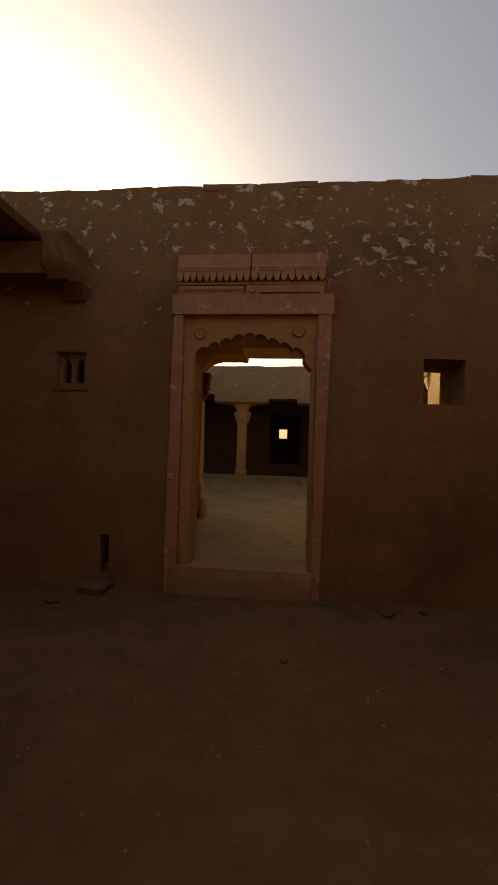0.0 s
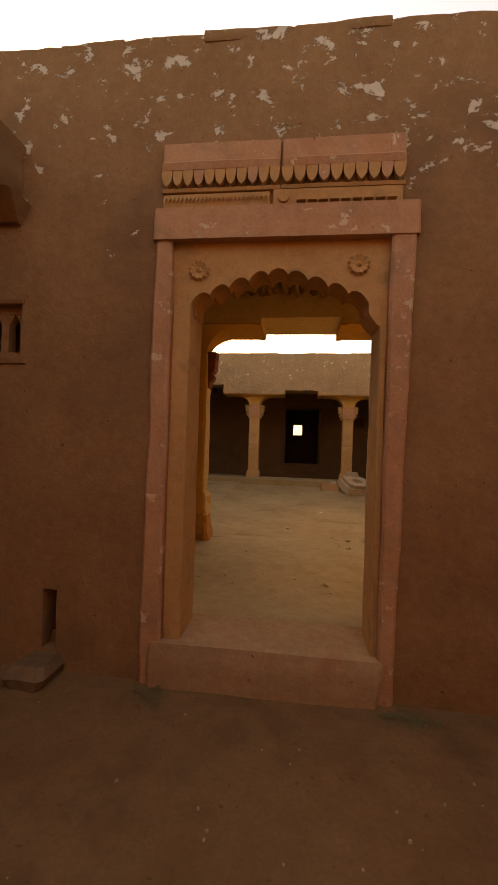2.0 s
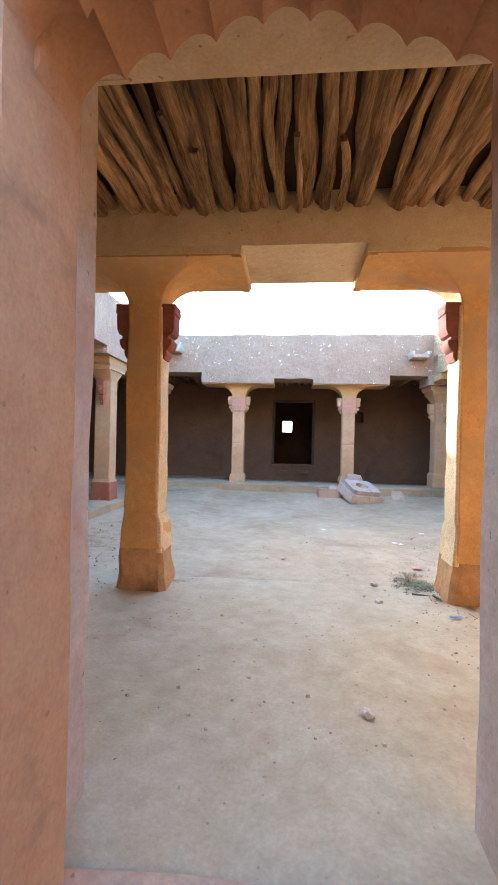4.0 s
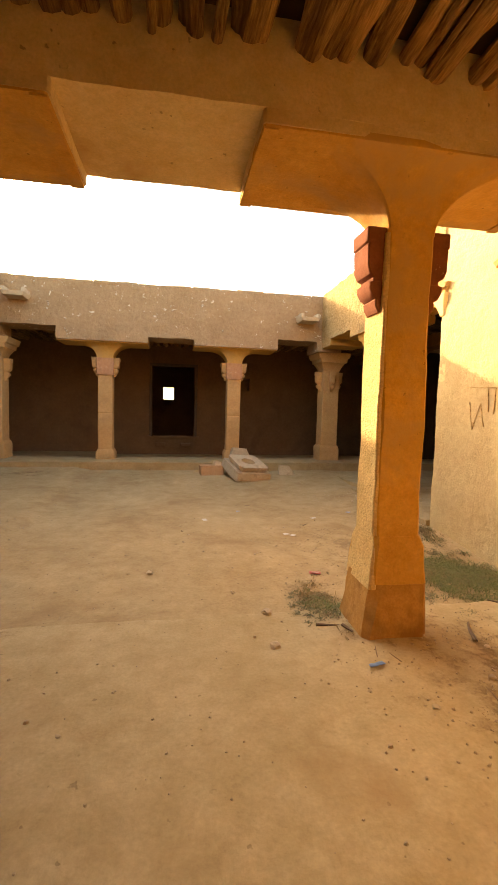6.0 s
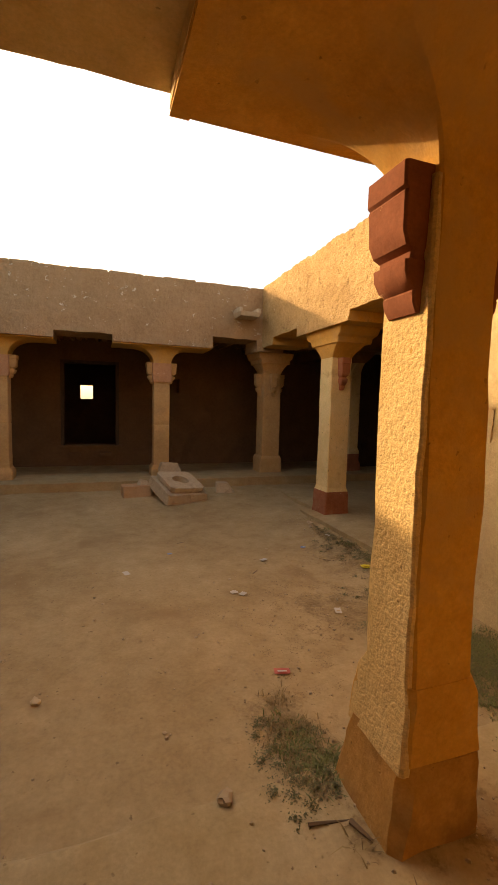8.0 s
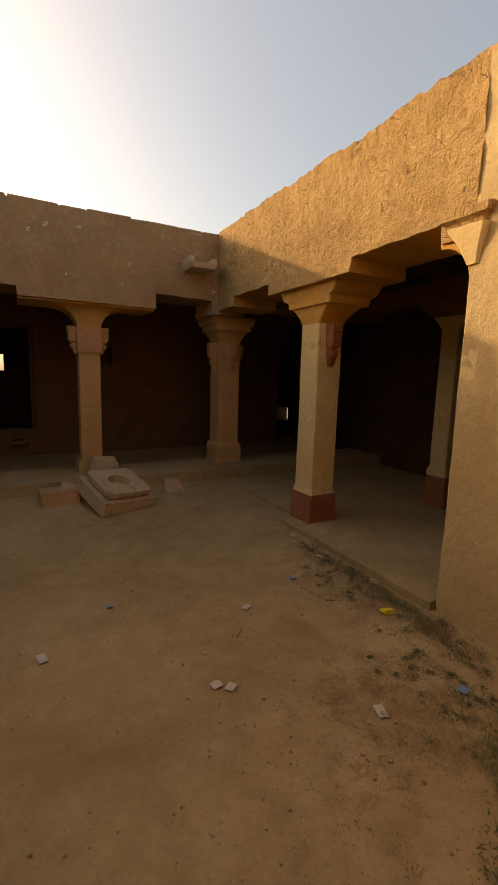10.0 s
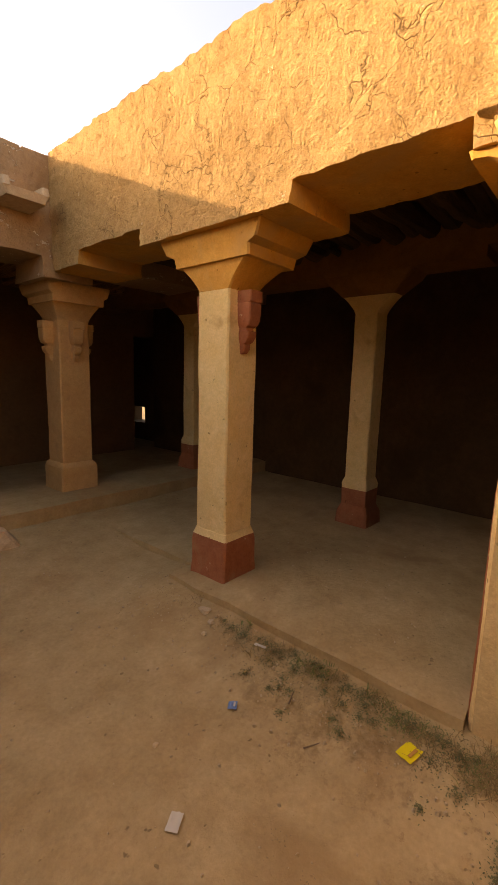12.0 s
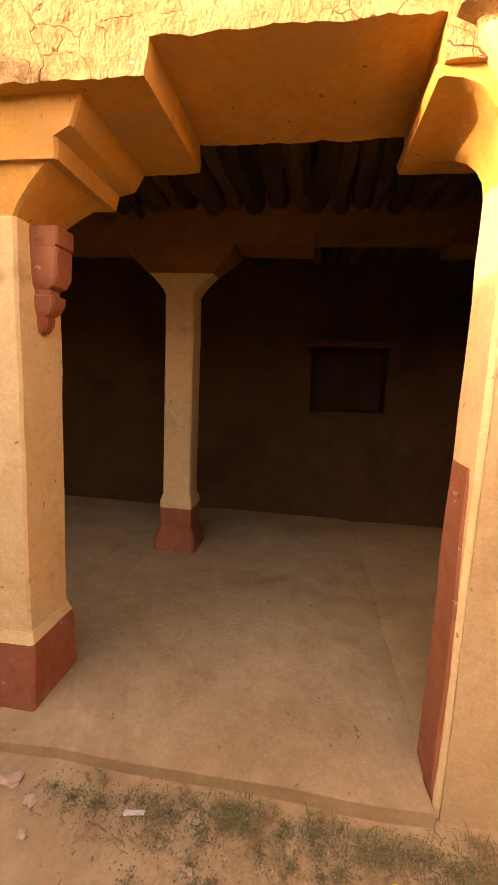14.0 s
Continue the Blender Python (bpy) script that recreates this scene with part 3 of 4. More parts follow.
tagged(finish("roof_edge", block(3.30, 3.80, 2.9, 4.9, 3.05, 3.35, 0), DARK), "unseen roof strip behind the courtyard wall, added to block light", "roof", kind="structure")
tagged(finish("roof_edge", block(-3.80, -3.15, 2.9, 4.85, 3.05, 3.35, 0), DARK), "unseen roof strip behind the courtyard wall, added to block light", "roof", kind="structure")
tagged(finish("roof_corner", block(3.36, 7.2, 0.6, 3.0, 3.1, 3.4, 0), DARK), "flat mud roof", "roof", kind="structure")
tagged(finish("roof_corner", block(-7.2, -3.2, 0.6, 3.0, 3.1, 3.4, 0), DARK), "flat mud roof", "roof", kind="structure")


# ---- columns ----
PENDANT = [(0.03, -0.49, 0.40), (0.055, -0.455, 0.50), (0.06, -0.42, 0.52), (0.055, -0.412, 0.50), (0.085, -0.395, 0.60), (0.11, -0.355, 0.70), (0.112, -0.315, 0.72), (0.085, -0.308, 0.62),
           (0.082, -0.285, 0.62), (0.115, -0.268, 0.80), (0.138, -0.225, 0.90), (0.142, -0.10, 0.97), (0.136, -0.092, 0.94), (0.150, -0.082, 1.0), (0.150, 0.0, 1.0)]


def pendant(ob, face, z, out, tall, width, material, side, along="x", shift=0.0, taper=1.0):
    """A stepped hanging bracket that tapers to a small tail, on the column's face at local x (or y) = side * face."""
    rings = []
    for u, v, w in PENDANT:
        a, b = sorted((side * (face - 0.012), side * (face + u * out)))
        w = 1 - (1 - w) * taper
        c, d = shift - w * width / 2, shift + w * width / 2
        rings.append((a, b, c, d, z + v * tall) if along == "x" else (c, d, a, b, z + v * tall))
    part("pendant_bracket", loft(rings, 0.002, 0.008, 0.04, 7), material, ob)


def gallery_column(x, y, arm_left, arm_right, bare, seed):
    """A column of the front gallery: stained foot, worn shaft, broad bracket that flares to the beam."""
    ob = base("gallery_column", x, y, 0, 0, "ochre limewashed square column with a stained foot and flaring bracket", "column", "front gallery columns")
    h, d, e = 0.135, 0.135, 0.11                 # half width, front and back of the shaft
    part("foot", loft([(-0.20, 0.22, -0.175, 0.29, -0.08), (-0.18, 0.21, -0.165, 0.26, 0.08), (-0.165, 0.20, -0.155, 0.235, 0.22), (-0.155, 0.185, -0.15, 0.20, 0.33)], 0.028, 0.045, 0.04, seed), FOOT, ob, "brown stained foot")
    part("base_block", loft([(-0.155, 0.185, -0.15, 0.20, 0.33), (-0.15, 0.175, -0.147, 0.185, 0.45), (-0.145, 0.165, -0.145, 0.16, 0.54), (-h - 0.003, h + 0.004, -d - 0.003, e + 0.004, 0.605)], 0.011, 0.018, 0.04, seed), OCHRE, ob)
    part("shaft", loft([(-h, h, -d, e, 0.605), (-h - 0.003, h + 0.003, -d, e, 1.8), (-h, h, -d, e, 2.30)], 0.009, 0.016, 0.06, seed), OCHRE, ob)
    rings = []
    for k in range(13):
        a = math.pi / 2 * k / 12
        g = 1 - math.cos(a)
        rings.append((-h - 0.44 * g, h + 0.44 * g, -d - 0.24 * g, e + 0.275 * g, 2.27 + 0.295 * math.sin(a)))
    rings += [(-arm_left, arm_right, -0.375, 0.385, 2.567), (-arm_left, arm_right, -0.375, 0.385, 2.60)]
    part("bracket_slab", loft([(-arm_left - 0.004, arm_right + 0.004, -0.379, 0.389, 2.578), (-arm_left - 0.004, arm_right + 0.004, -0.379, 0.389, 2.642)], 0.010, 0.012, 0.05, seed + 3), BEAM, ob)
    part("bracket", loft(rings, 0.004, 0.01, 0.2, seed), OCHRE, ob)
    lo, hi = sorted((bare * (h - 0.02), bare * (h + 0.013)))
    part("bare_side", loft([(lo, hi, -d + 0.006, e - 0.004, 0.61), (lo, hi, -d + 0.006, e - 0.004, 1.9), (lo, hi, -d + 0.008, e - 0.004, 2.27)], 0.008, 0.012, 0.04, seed + 5), BARE, ob, "bare pitted plaster side without limewash")
    edge = 0.152 if bare < 0 else 0.182
    lo, hi = sorted((bare * (edge - 0.04), bare * (edge + 0.004)))
    lo2, hi2 = sorted((bare * (edge - 0.045), bare * (edge - 0.006)))
    part("bare_side", loft([(lo, hi, -0.142, 0.195, 0.30), (lo2, hi2, -0.138, 0.16, 0.54), (min(bare * 0.09, bare * 0.143), max(bare * 0.09, bare * 0.143), -0.13, 0.108, 0.612)], 0.012, 0.012, 0.035, seed + 6), BARE, ob, "bare pitted plaster side without limewash")
    for side in (-1, 1):
        pendant(ob, h, 2.30, 0.74, 0.90, 0.20, MAROON, side, "x", -0.01, 0.4)
        part("bracket_rib", prism([(side * (a - 0.07), 2.556) if k == 0 else (side * a, 2.556) if k == 1 else (side * a, 2.566) if k == 2 else (side * (a - 0.07), 2.566)
                                   for k, a in ((k, arm_left if side < 0 else arm_right) for k in range(4))], -0.37, 0.38), OCHRE, ob)
    return ob


gallery_column(-1.148, 2.76, 0.95, 0.80, 1, 1)
gallery_column(1.44, 2.76, 0.88, 0.90, -1, 2)


def side_column(name, x, y, z, turn, shaft, foot, foot_high, top, front, back, label, body, foot_material, drop_material, seed, corner=False):
    """A column of the side galleries: block foot, shaft, coved and stepped capital; top: height of the soffit above the floor."""
    ob = base(name, x, y, z, turn, label, "column", "side gallery columns")
    h, f = shaft / 2, foot / 2
    out = 0.55 if corner else 1.0
    if drop_material:
        part("foot", loft([(-f - 0.012, f + 0.012, -f - 0.012, f + 0.012, -0.04), (-f, f, -f, f, foot_high * 0.3), (-f, f, -f, f, foot_high - 0.07), (-f + 0.006, f - 0.006, -f + 0.006, f - 0.006, foot_high - 0.03)], 0.009, 0.014, 0.05, seed), foot_material, ob)
        part("foot_ledge", loft([(-f + 0.006, f - 0.006, -f + 0.006, f - 0.006, foot_high - 0.03), (-f + 0.018, f - 0.018, -f + 0.018, f - 0.018, foot_high), (-h - 0.006, h + 0.006, -h - 0.006, h + 0.006, foot_high + 0.02)], 0.007, 0.012, 0.03, seed), body, ob, "dusty rounded ledge")
        foot_high += 0.015
    else:
        part("plinth", loft([(-f - 0.03, f + 0.03, -f - 0.03, f + 0.03, -0.04), (-f - 0.02, f + 0.02, -f - 0.02, f + 0.02, 0.13), (-h - 0.02, h + 0.02, -h - 0.02, h + 0.02, 0.21)], 0.008, 0.02, 0.05, seed), foot_material, ob, "worn red plinth")
        part("foot", loft([(-h - 0.02, h + 0.02, -h - 0.02, h + 0.02, 0.205), (-h - 0.024, h + 0.024, -h - 0.024, h + 0.024, foot_high - 0.06)], 0.005, 0.012, 0.05, seed), foot_material, ob)
        part("shaft_flare", loft([(-h - 0.022, h + 0.022, -h - 0.022, h + 0.022, foot_high - 0.06), (-h - 0.024, h + 0.024, -h - 0.024, h + 0.024, foot_high - 0.01), (-h, h, -h, h, foot_high + 0.06)], 0.004, 0.012, 0.03, seed), body, ob)
        foot_high += 0.05
    part("shaft", loft([(-h, h, -h, h, foot_high), (-h, h, -h, h, top - 0.37)], 0.005, 0.012, 0.12, seed), body, ob)
    rings = []
    for k in range(6):
        g = (k / 5) ** 1.35
        rings.append((-h - 0.16 * out * g, h + 0.16 * out * g, -h - (back - h - 0.10) * g, h + (front - h - 0.09) * g, top - 0.37 + 0.035 * k))
    part("capital", loft(rings, 0.005, 0.012, 0.05, seed), OCHRE if body == PALE and drop_material else body, ob)
    if drop_material:
        steps = [(0.20, 0.07, 0.195), (0.21, 0.06, 0.125), (0.28, 0.045, 0.10), (0.32, 0.03, 0.02), (0.32, 0.03, 0.0)]
        part("cornice", loft([(-h - o * out, h + o * out, -back + e - 0.02, front - e, top - dz) for o, e, dz in steps], 0.010, 0.012, 0.03, seed), OCHRE if body == PALE else body, ob)
    else:
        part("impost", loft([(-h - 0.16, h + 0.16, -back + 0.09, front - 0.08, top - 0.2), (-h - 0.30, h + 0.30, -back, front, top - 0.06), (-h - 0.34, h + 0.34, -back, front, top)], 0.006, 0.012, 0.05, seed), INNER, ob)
    if drop_material:
        for side in (-1, 1):
            pendant(ob, h, top - 0.375, 0.80, 0.86, 0.13, drop_material, side)
        if corner:
            pendant(ob, h, top - 0.375, 0.7, 0.86, 0.13, drop_material, -1, "y")
    return ob


side_column("side_column", 3.375, 6.72, 0.10, 90, 0.305, 0.36, 0.34, 2.475, 0.27, 0.36, "ochre limewashed column with red foot and stepped capital", PALE, RED, RED, 3)
side_column("side_column", -3.2, 6.62, 0.13, -90, 0.285, 0.345, 0.34, 2.445, 0.27, 0.36, "ochre limewashed column with red foot and stepped capital", PILLAR, RED, RED, 4)
side_column("inner_column", 5.22, 6.50, 0.10, 90, 0.24, 0.31, 0.44, 2.535, 0.19, 0.19, "slim ochre column with red foot inside the gallery", PALE, RED, None, 5)
side_column("inner_column", 5.22, 9.15, 0.28, 90, 0.215, 0.275, 0.40, 2.355, 0.19, 0.19, "slim ochre column with red foot inside the gallery", PALE, RED, None, 6)
side_column("inner_column", -5.2, 6.4, 0.13, 90, 0.215, 0.275, 0.40, 2.505, 0.19, 0.19, "slim ochre column with red foot inside the gallery", PILLAR, RED, None, 7)
side_column("inner_column", -5.2, 9.15, 0.28, 90, 0.215, 0.275, 0.40, 2.355, 0.19, 0.19, "slim ochre column with red foot inside the gallery", PILLAR, RED, None, 8)
side_column("corner_column", 3.42, 9.26, 0.22, 0, 0.35, 0.43, 0.36, 2.30, 0.36, 0.36, "dusty sandstone corner column with stepped capital", PILLAR, PILLAR, PILLAR, 9, True)
side_column("corner_column", -3.14, 9.25, 0.25, 0, 0.35, 0.43, 0.34, 2.27, 0.36, 0.36, "dusty sandstone corner column with stepped capital", PILLAR, PILLAR, PILLAR, 10, True)


def back_column(x, y, z, arm_left, arm_right, seed):
    """A column of the back gallery: low foot, slim shaft, red block capital with steps, curved arms."""
    ob = base("back_column", x, y, z, 0, "dusty sandstone column with red block capital", "column", "back gallery columns")
    h = 0.135
    part("foot", loft([(-0.18, 0.18, -0.18, 0.18, -0.03), (-0.18, 0.18, -0.18, 0.18, 0.12), (-0.145, 0.145, -0.145, 0.145, 0.19)], 0.008, 0.015, 0.06, seed), PILLAR, ob)
    part("shaft", loft([(-h, h, -h, h, 0.19), (-h, h, -h, h, 0.88), (-h + 0.006, h - 0.006, -h + 0.006, h - 0.006, 0.89), (-h, h, -h, h, 0.90), (-h, h, -h, h, 1.63)], 0.004, 0.01, 0.12, seed), PILLAR, ob)
    part("capital_block", loft([(-0.15, 0.15, -0.16, 0.16, 1.62), (-0.16, 0.16, -0.17, 0.17, 1.67), (-0.16, 0.16, -0.17, 0.17, 1.90), (-0.17, 0.17, -0.18, 0.18, 1.94)], 0.006, 0.01, 0.08, seed), PINK, ob, "pink-red painted capital")
    rings = []
    for k in range(9):
        a = math.pi / 2 * k / 8
        g = 1 - math.cos(a)
        rings.append((-0.15 - 0.36 * g, 0.15 + 0.36 * g, -0.17 - 0.16 * g, 0.17 + 0.12 * g, 1.93 + 0.27 * math.sin(a)))
    rings += [(-arm_left, arm_right, -0.36, 0.3, 2.202), (-arm_left, arm_right, -0.36, 0.3, 2.23)]
    part("bracket", loft(rings, 0.004, 0.01, 0.2, seed), OCHRE, ob)
    for side in (-1, 1):
        pendant(ob, 0.15, 1.95, 0.72, 0.72, 0.22, PILLAR, side)
    return ob


back_column(-1.13, 9.2, 0.285, 0.82, 0.80, 11)
back_column(1.36, 9.2, 0.285, 0.82, 0.81, 12)


def pilaster(x, y, z, mirror, label):
    """The end of a side wall: a plastered pier with a red painted lower face and a half bracket."""
    ob = base("pilaster", x, y, z, 0, label, "pilaster")
    s = mirror
    def span(a, b):
        return (min(s * a, s * b), max(s * a, s * b))
    part("pier", loft([(*span(0.01, 0.27), -0.12, 0.02, -0.1), (*span(0.01, 0.27), -0.12, 0.02, 2.2)], 0.006, 0.015, 0.12, 31), PALE, ob)
    part("painted_face", loft([(*span(0.03, 0.25), -0.02, 0.032, -0.05), (*span(0.035, 0.25), -0.02, 0.030, 0.75), (*span(0.07, 0.25), -0.02, 0.027, 1.25)], 0.006, 0.01, 0.1, 32), RED, ob, "red limewashed lower face, worn at the top")
    rings = []
    for k in range(8):
        a = math.pi / 2 * k / 7
        g = 1 - math.cos(a)
        rings.append((*span(0.02, 0.27 + 0.38 * g), -0.12, 0.02 + 0.24 * g, 2.18 + 0.26 * math.sin(a)))
    rings.append((*span(0.02, 0.66), -0.12, 0.27, 2.475))
    part("bracket", loft(rings, 0.006, 0.012, 0.08, 33), OCHRE, ob)
    if mirror < 0:
        return ob
    part("face_capital", loft([(*span(-0.012, 0.05), -0.05, 0.035, 2.29), (*span(-0.03, 0.06), -0.07, 0.08, 2.40), (*span(-0.05, 0.08), -0.10, 0.16, 2.50), (*span(-0.052, 0.08), -0.10, 0.17, 2.525)], 0.008, 0.014, 0.04, 34), PALE, ob, "rough flared capital on the wall face")
    part("face_cornice", loft([(*span(-0.02, 0.08), -0.09, 0.15, 2.523), (*span(-0.03, 0.09), -0.10, 0.17, 2.56), (*span(-0.06, 0.10), -0.13, 0.225, 2.58), (*span(-0.06, 0.10), -0.14, 0.235, 2.63)], 0.012, 0.014, 0.035, 35), CLAY, ob, "crumbling clay ledge over the capital")
    return ob


pilaster(3.08, 4.82, 0.10, 1, "ochre plastered wall end with a red painted lower face")
pilaster(-2.9, 4.76, 0.10, -1, "plastered wall end with a half bracket")

# ---- the carved doorway ----
door = base("door_1", 0, 0, 0, 0, "carved pink and ochre sandstone doorway with scalloped arch", "doorway")
tagged(door, kind="structure")
for side in (-1, 1):
    a, b, t, w = (-0.76, -0.635, 0.025, 0.0) if side < 0 else (0.625, 0.72, 0.01, 0.05)
    part("outer_jamb", loft([(a, b, -0.03, 0.30, -0.32), (a, b, -0.035, 0.30, -0.06), (a + t * 0.3, b + w * 0.3, -0.03, 0.30, 0.8), (a + t * 0.7, b + w * 0.7, -0.035, 0.30, 1.62), (a + t * 0.7, b + w * 0.7, -0.035, 0.30, 1.625), (a + t, b + w, -0.035, 0.30, 2.39)], 0.009, 0.014, 0.07, 41 + side), PINK, door, "weathered pink sandstone jamb")
    a, b = (-0.636, -0.525) if side < 0 else (0.592, 0.636)
    part("inner_jamb", loft([(a, b, 0.015, 0.34, -0.04), (a, b, 0.015, 0.34, 2.02)], 0.004, 0.01, 0.1, 43 + side), TAN, door)
    a, b = sorted((side * 0.70, side * 0.638))
    part("reveal", loft([(a, b, 0.30, 0.675, -0.05), (a, b, 0.30, 0.675, 2.44)], 0.008, 0.012, 0.1, 45 + side), REVEAL, door)
part("lintel", loft([(-0.755, 0.785, -0.045, 0.32, 2.39), (-0.75, 0.785, -0.045, 0.32, 2.575)], 0.006, 0.012, 0.06, 47), PINK, door, "pink sandstone lintel")
part("inner_lintel", loft([(-0.70, 0.70, 0.32, 0.69, 2.43), (-0.70, 0.70, 0.32, 0.69, 2.60)], 0.006, 0.012, 0.06, 48), BEAM, door)


def arch_outline():
    """The lower edge of the arch panel: nine scallops rising to the middle, ending in small hooks."""
    pts = [(-0.636, 2.39), (-0.636, 1.90), (-0.60, 1.885), (-0.575, 1.90), (-0.55, 1.93), (-0.525, 1.97)]
    n = 9
    for k in range(n):
        x0, x1 = -0.525 + 1.05 * k / n, -0.525 + 1.05 * (k + 1) / n
        z0, z1 = (2.02 + 0.19 * (1 - abs(x) / 0.525) ** 0.8 for x in (x0, x1))
        for i in range(1 if k else 0, 9):
            t = i / 8
            bulge = 0.040 * math.sin(math.pi * t) ** 0.7
            pts.append((x0 + (x1 - x0) * t, z0 + (z1 - z0) * t + bulge))
    pts += [(0.525, 1.97), (0.55, 1.93), (0.575, 1.90), (0.60, 1.885), (0.636, 1.90), (0.636, 2.39)]
    return pts


part("arch_panel", prism(arch_outline(), 0.02, 0.12), TAN, door, "tan sandstone panel with a scalloped lower edge")
part("arch_lip", prism([(x * 0.97, z + 0.022 if z < 2.38 else z) for x, z in arch_outline()], 0.12, 0.30), TAN, door)


def rosette(x, z):
    """A carved flower of twelve petals round a small boss."""
    bm = bmesh.new()
    rim, mid = [], []
    for i in range(48):
        t = 2 * math.pi * i / 48
        r = 0.060 + 0.008 * abs(math.sin(6 * t))
        rim.append(bm.verts.new((x + r * math.cos(t), 0.018, z + r * math.sin(t))))
        mid.append(bm.verts.new((x + 0.8 * r * math.cos(t), -0.006 + 0.008 * abs(math.cos(6 * t)), z + 0.8 * r * math.sin(t))))
    core = [bm.verts.new((x + 0.020 * math.cos(2 * math.pi * i / 48), 0.014, z + 0.018 * math.sin(2 * math.pi * i / 48))) for i in range(48)]
    boss = bm.verts.new((x, -0.012, z))
    for i in range(48):
        j = (i + 1) % 48
        bm.faces.new([rim[i], rim[j], mid[j], mid[i]])
        bm.faces.new([mid[i], mid[j], core[j], core[i]])
        bm.faces.new([core[i], core[j], boss])
    part("rosette", bm, TAN, door, "carved stone rosette")


rosette(-0.475, 2.225)
rosette(0.462, 2.245)
# cornice over the lintel, in two lengths with a joint
for a, b, seed in ((-0.705, -0.004, 51), (0.004, 0.695, 52)):
    part("cornice_slab", loft([(a, b, -0.05, 0.1, 2.79), (a, b, -0.06, 0.1, 2.83), (a, b, -0.035, 0.1, 2.85), (a, b, -0.035, 0.1, 2.955)], 0.005, 0.01, 0.05, seed), PINK, door)
    n = 11 if a < 0 else 10
    for k in range(n):
        c, w = a + (b - a) * (k + 0.5) / n, (b - a) / n * 0.47
        pts = [(c - w, 2.79), (c - w, 2.765), (c - w * 0.85, 2.735), (c - w * 0.5, 2.712), (c, 2.698), (c + w * 0.5, 2.712), (c + w * 0.85, 2.735), (c + w, 2.765), (c + w, 2.79)]
        part("petal", prism(pts, -0.05, 0.05), PINK if k % 5 == 3 else TAN, door)
    part("lower_fillet", loft([(a, b, -0.03, 0.05, 2.672), (a, b, -0.038, 0.05, 2.69)], 0.003, 0.005, 0.05, seed + 4), TAN, door)
part("moulding", loft([(-0.70, -0.06, -0.02, 0.05, 2.585), (-0.70, -0.06, -0.03, 0.05, 2.63), (-0.70, -0.06, -0.02, 0.05, 2.665)], 0.004, 0.008, 0.03, 53), TAN, door)
part("moulding", loft([(-0.045, 0.69, -0.02, 0.05, 2.578), (-0.045, 0.69, -0.025, 0.05, 2.67)], 0.004, 0.008, 0.03, 54), TAN, door)
part("cornice_back", block(-0.70, 0.69, 0.0, 0.08, 2.57, 2.80, 0.004), TAN, door)
for k in range(9):
    c = 0.12 + 0.063 * k
    part("carved_tooth", prism([(c - 0.026, 2.592), (c + 0.026, 2.592), (c, 2.648)], -0.052, -0.015), TAN, door)
for k in range(26):
    c = -0.685 + 0.0245 * k
    part("small_tooth", prism([(c - 0.009, 2.632), (c, 2.612), (c + 0.009, 2.632), (c, 2.652)], -0.040, -0.015), TAN, door)
part("carved_boss", prism([(0.02 + 0.032 * math.cos(i * math.pi / 6), 2.625 + 0.032 * math.sin(i * math.pi / 6)) for i in range(12)], -0.038, -0.015), TAN, door)
part("sill", loft([(-0.69, 0.63, -0.07, 0.42, -0.27), (-0.70, 0.66, -0.07, 0.42, -0.08), (-0.68, 0.65, -0.045, 0.42, 0.004)], 0.026, 0.025, 0.05, 55), SILL, door, "worn stone door sill")

# small openings of the front wall
win = tagged(base("window_1", -1.75, 0, 1.855, 0, "small twin-arched stone window in the mud wall", "window"), kind="structure")


def twin_panel():
    """A stone panel with two pointed openings, as three uprights and four spandrels."""
    bm = bmesh.new()
    box(bm, -0.16, 0.16, 0.05, 0.12, -0.175, -0.125)
    box(bm, -0.16, 0.16, 0.05, 0.12, 0.12, 0.175)
    for a, b in ((-0.16, -0.105), (-0.025, 0.025), (0.105, 0.16)):
        box(bm, a, b, 0.05, 0.12, -0.126, 0.121)
    return bm


part("window_panel", twin_panel(), FRONT, win)
for c in (-0.065, 0.065):
    for s in (-1, 1):
        part("spandrel", prism([(c + s * 0.042, 0.121), (c + s * 0.042, 0.02), (c + s * 0.034, 0.06), (c + s * 0.018, 0.095), (c, 0.121)], 0.055, 0.115), FRONT, win)
part("window_sill", loft([(-0.19, 0.19, -0.015, 0.1, -0.205), (-0.19, 0.19, -0.02, 0.1, -0.175)], 0.004, 0.008, 0.03, 61), FRONT, win)
part("window_hood", loft([(-0.17, 0.17, -0.02, 0.1, 0.168), (-0.175, 0.175, -0.03, 0.1, 0.19)], 0.004, 0.008, 0.03, 62), FRONT, win)
part("window_back", block(-0.2, 0.2, 0.35, 0.5, -0.2, 0.2, 0), DARK, win)
part("drain_back", block(-1.5 + 1.75, -1.3 + 1.75, 0.25, 0.4, -2.1, -1.5, 0), DARK, win)

spout = tagged(base("drain_stone", -1.36, -0.10, -0.21), "rough projecting drain stone under a slot in the wall", "stone")
part("stone_trough", loft([(-0.11, 0.09, -0.13, 0.16, -0.06), (-0.13, 0.11, -0.15, 0.16, 0.02), (-0.09, 0.08, -0.10, 0.16, 0.075)], 0.03, 0.03, 0.04, 63), DIRTSTONE, spout)
rubble = tagged(finish("rubble_stone", stone(0.14, 5), DIRTSTONE), "dusty stone lying at the wall foot", "stone")
rubble.matrix_world = pose(-1.62, -0.42, -0.275, 0, 0, 30)
rubble = tagged(finish("rubble_stone", stone(0.17, 8, 0.45), DIRTSTONE), "dusty stone lying at the wall foot", "stone")
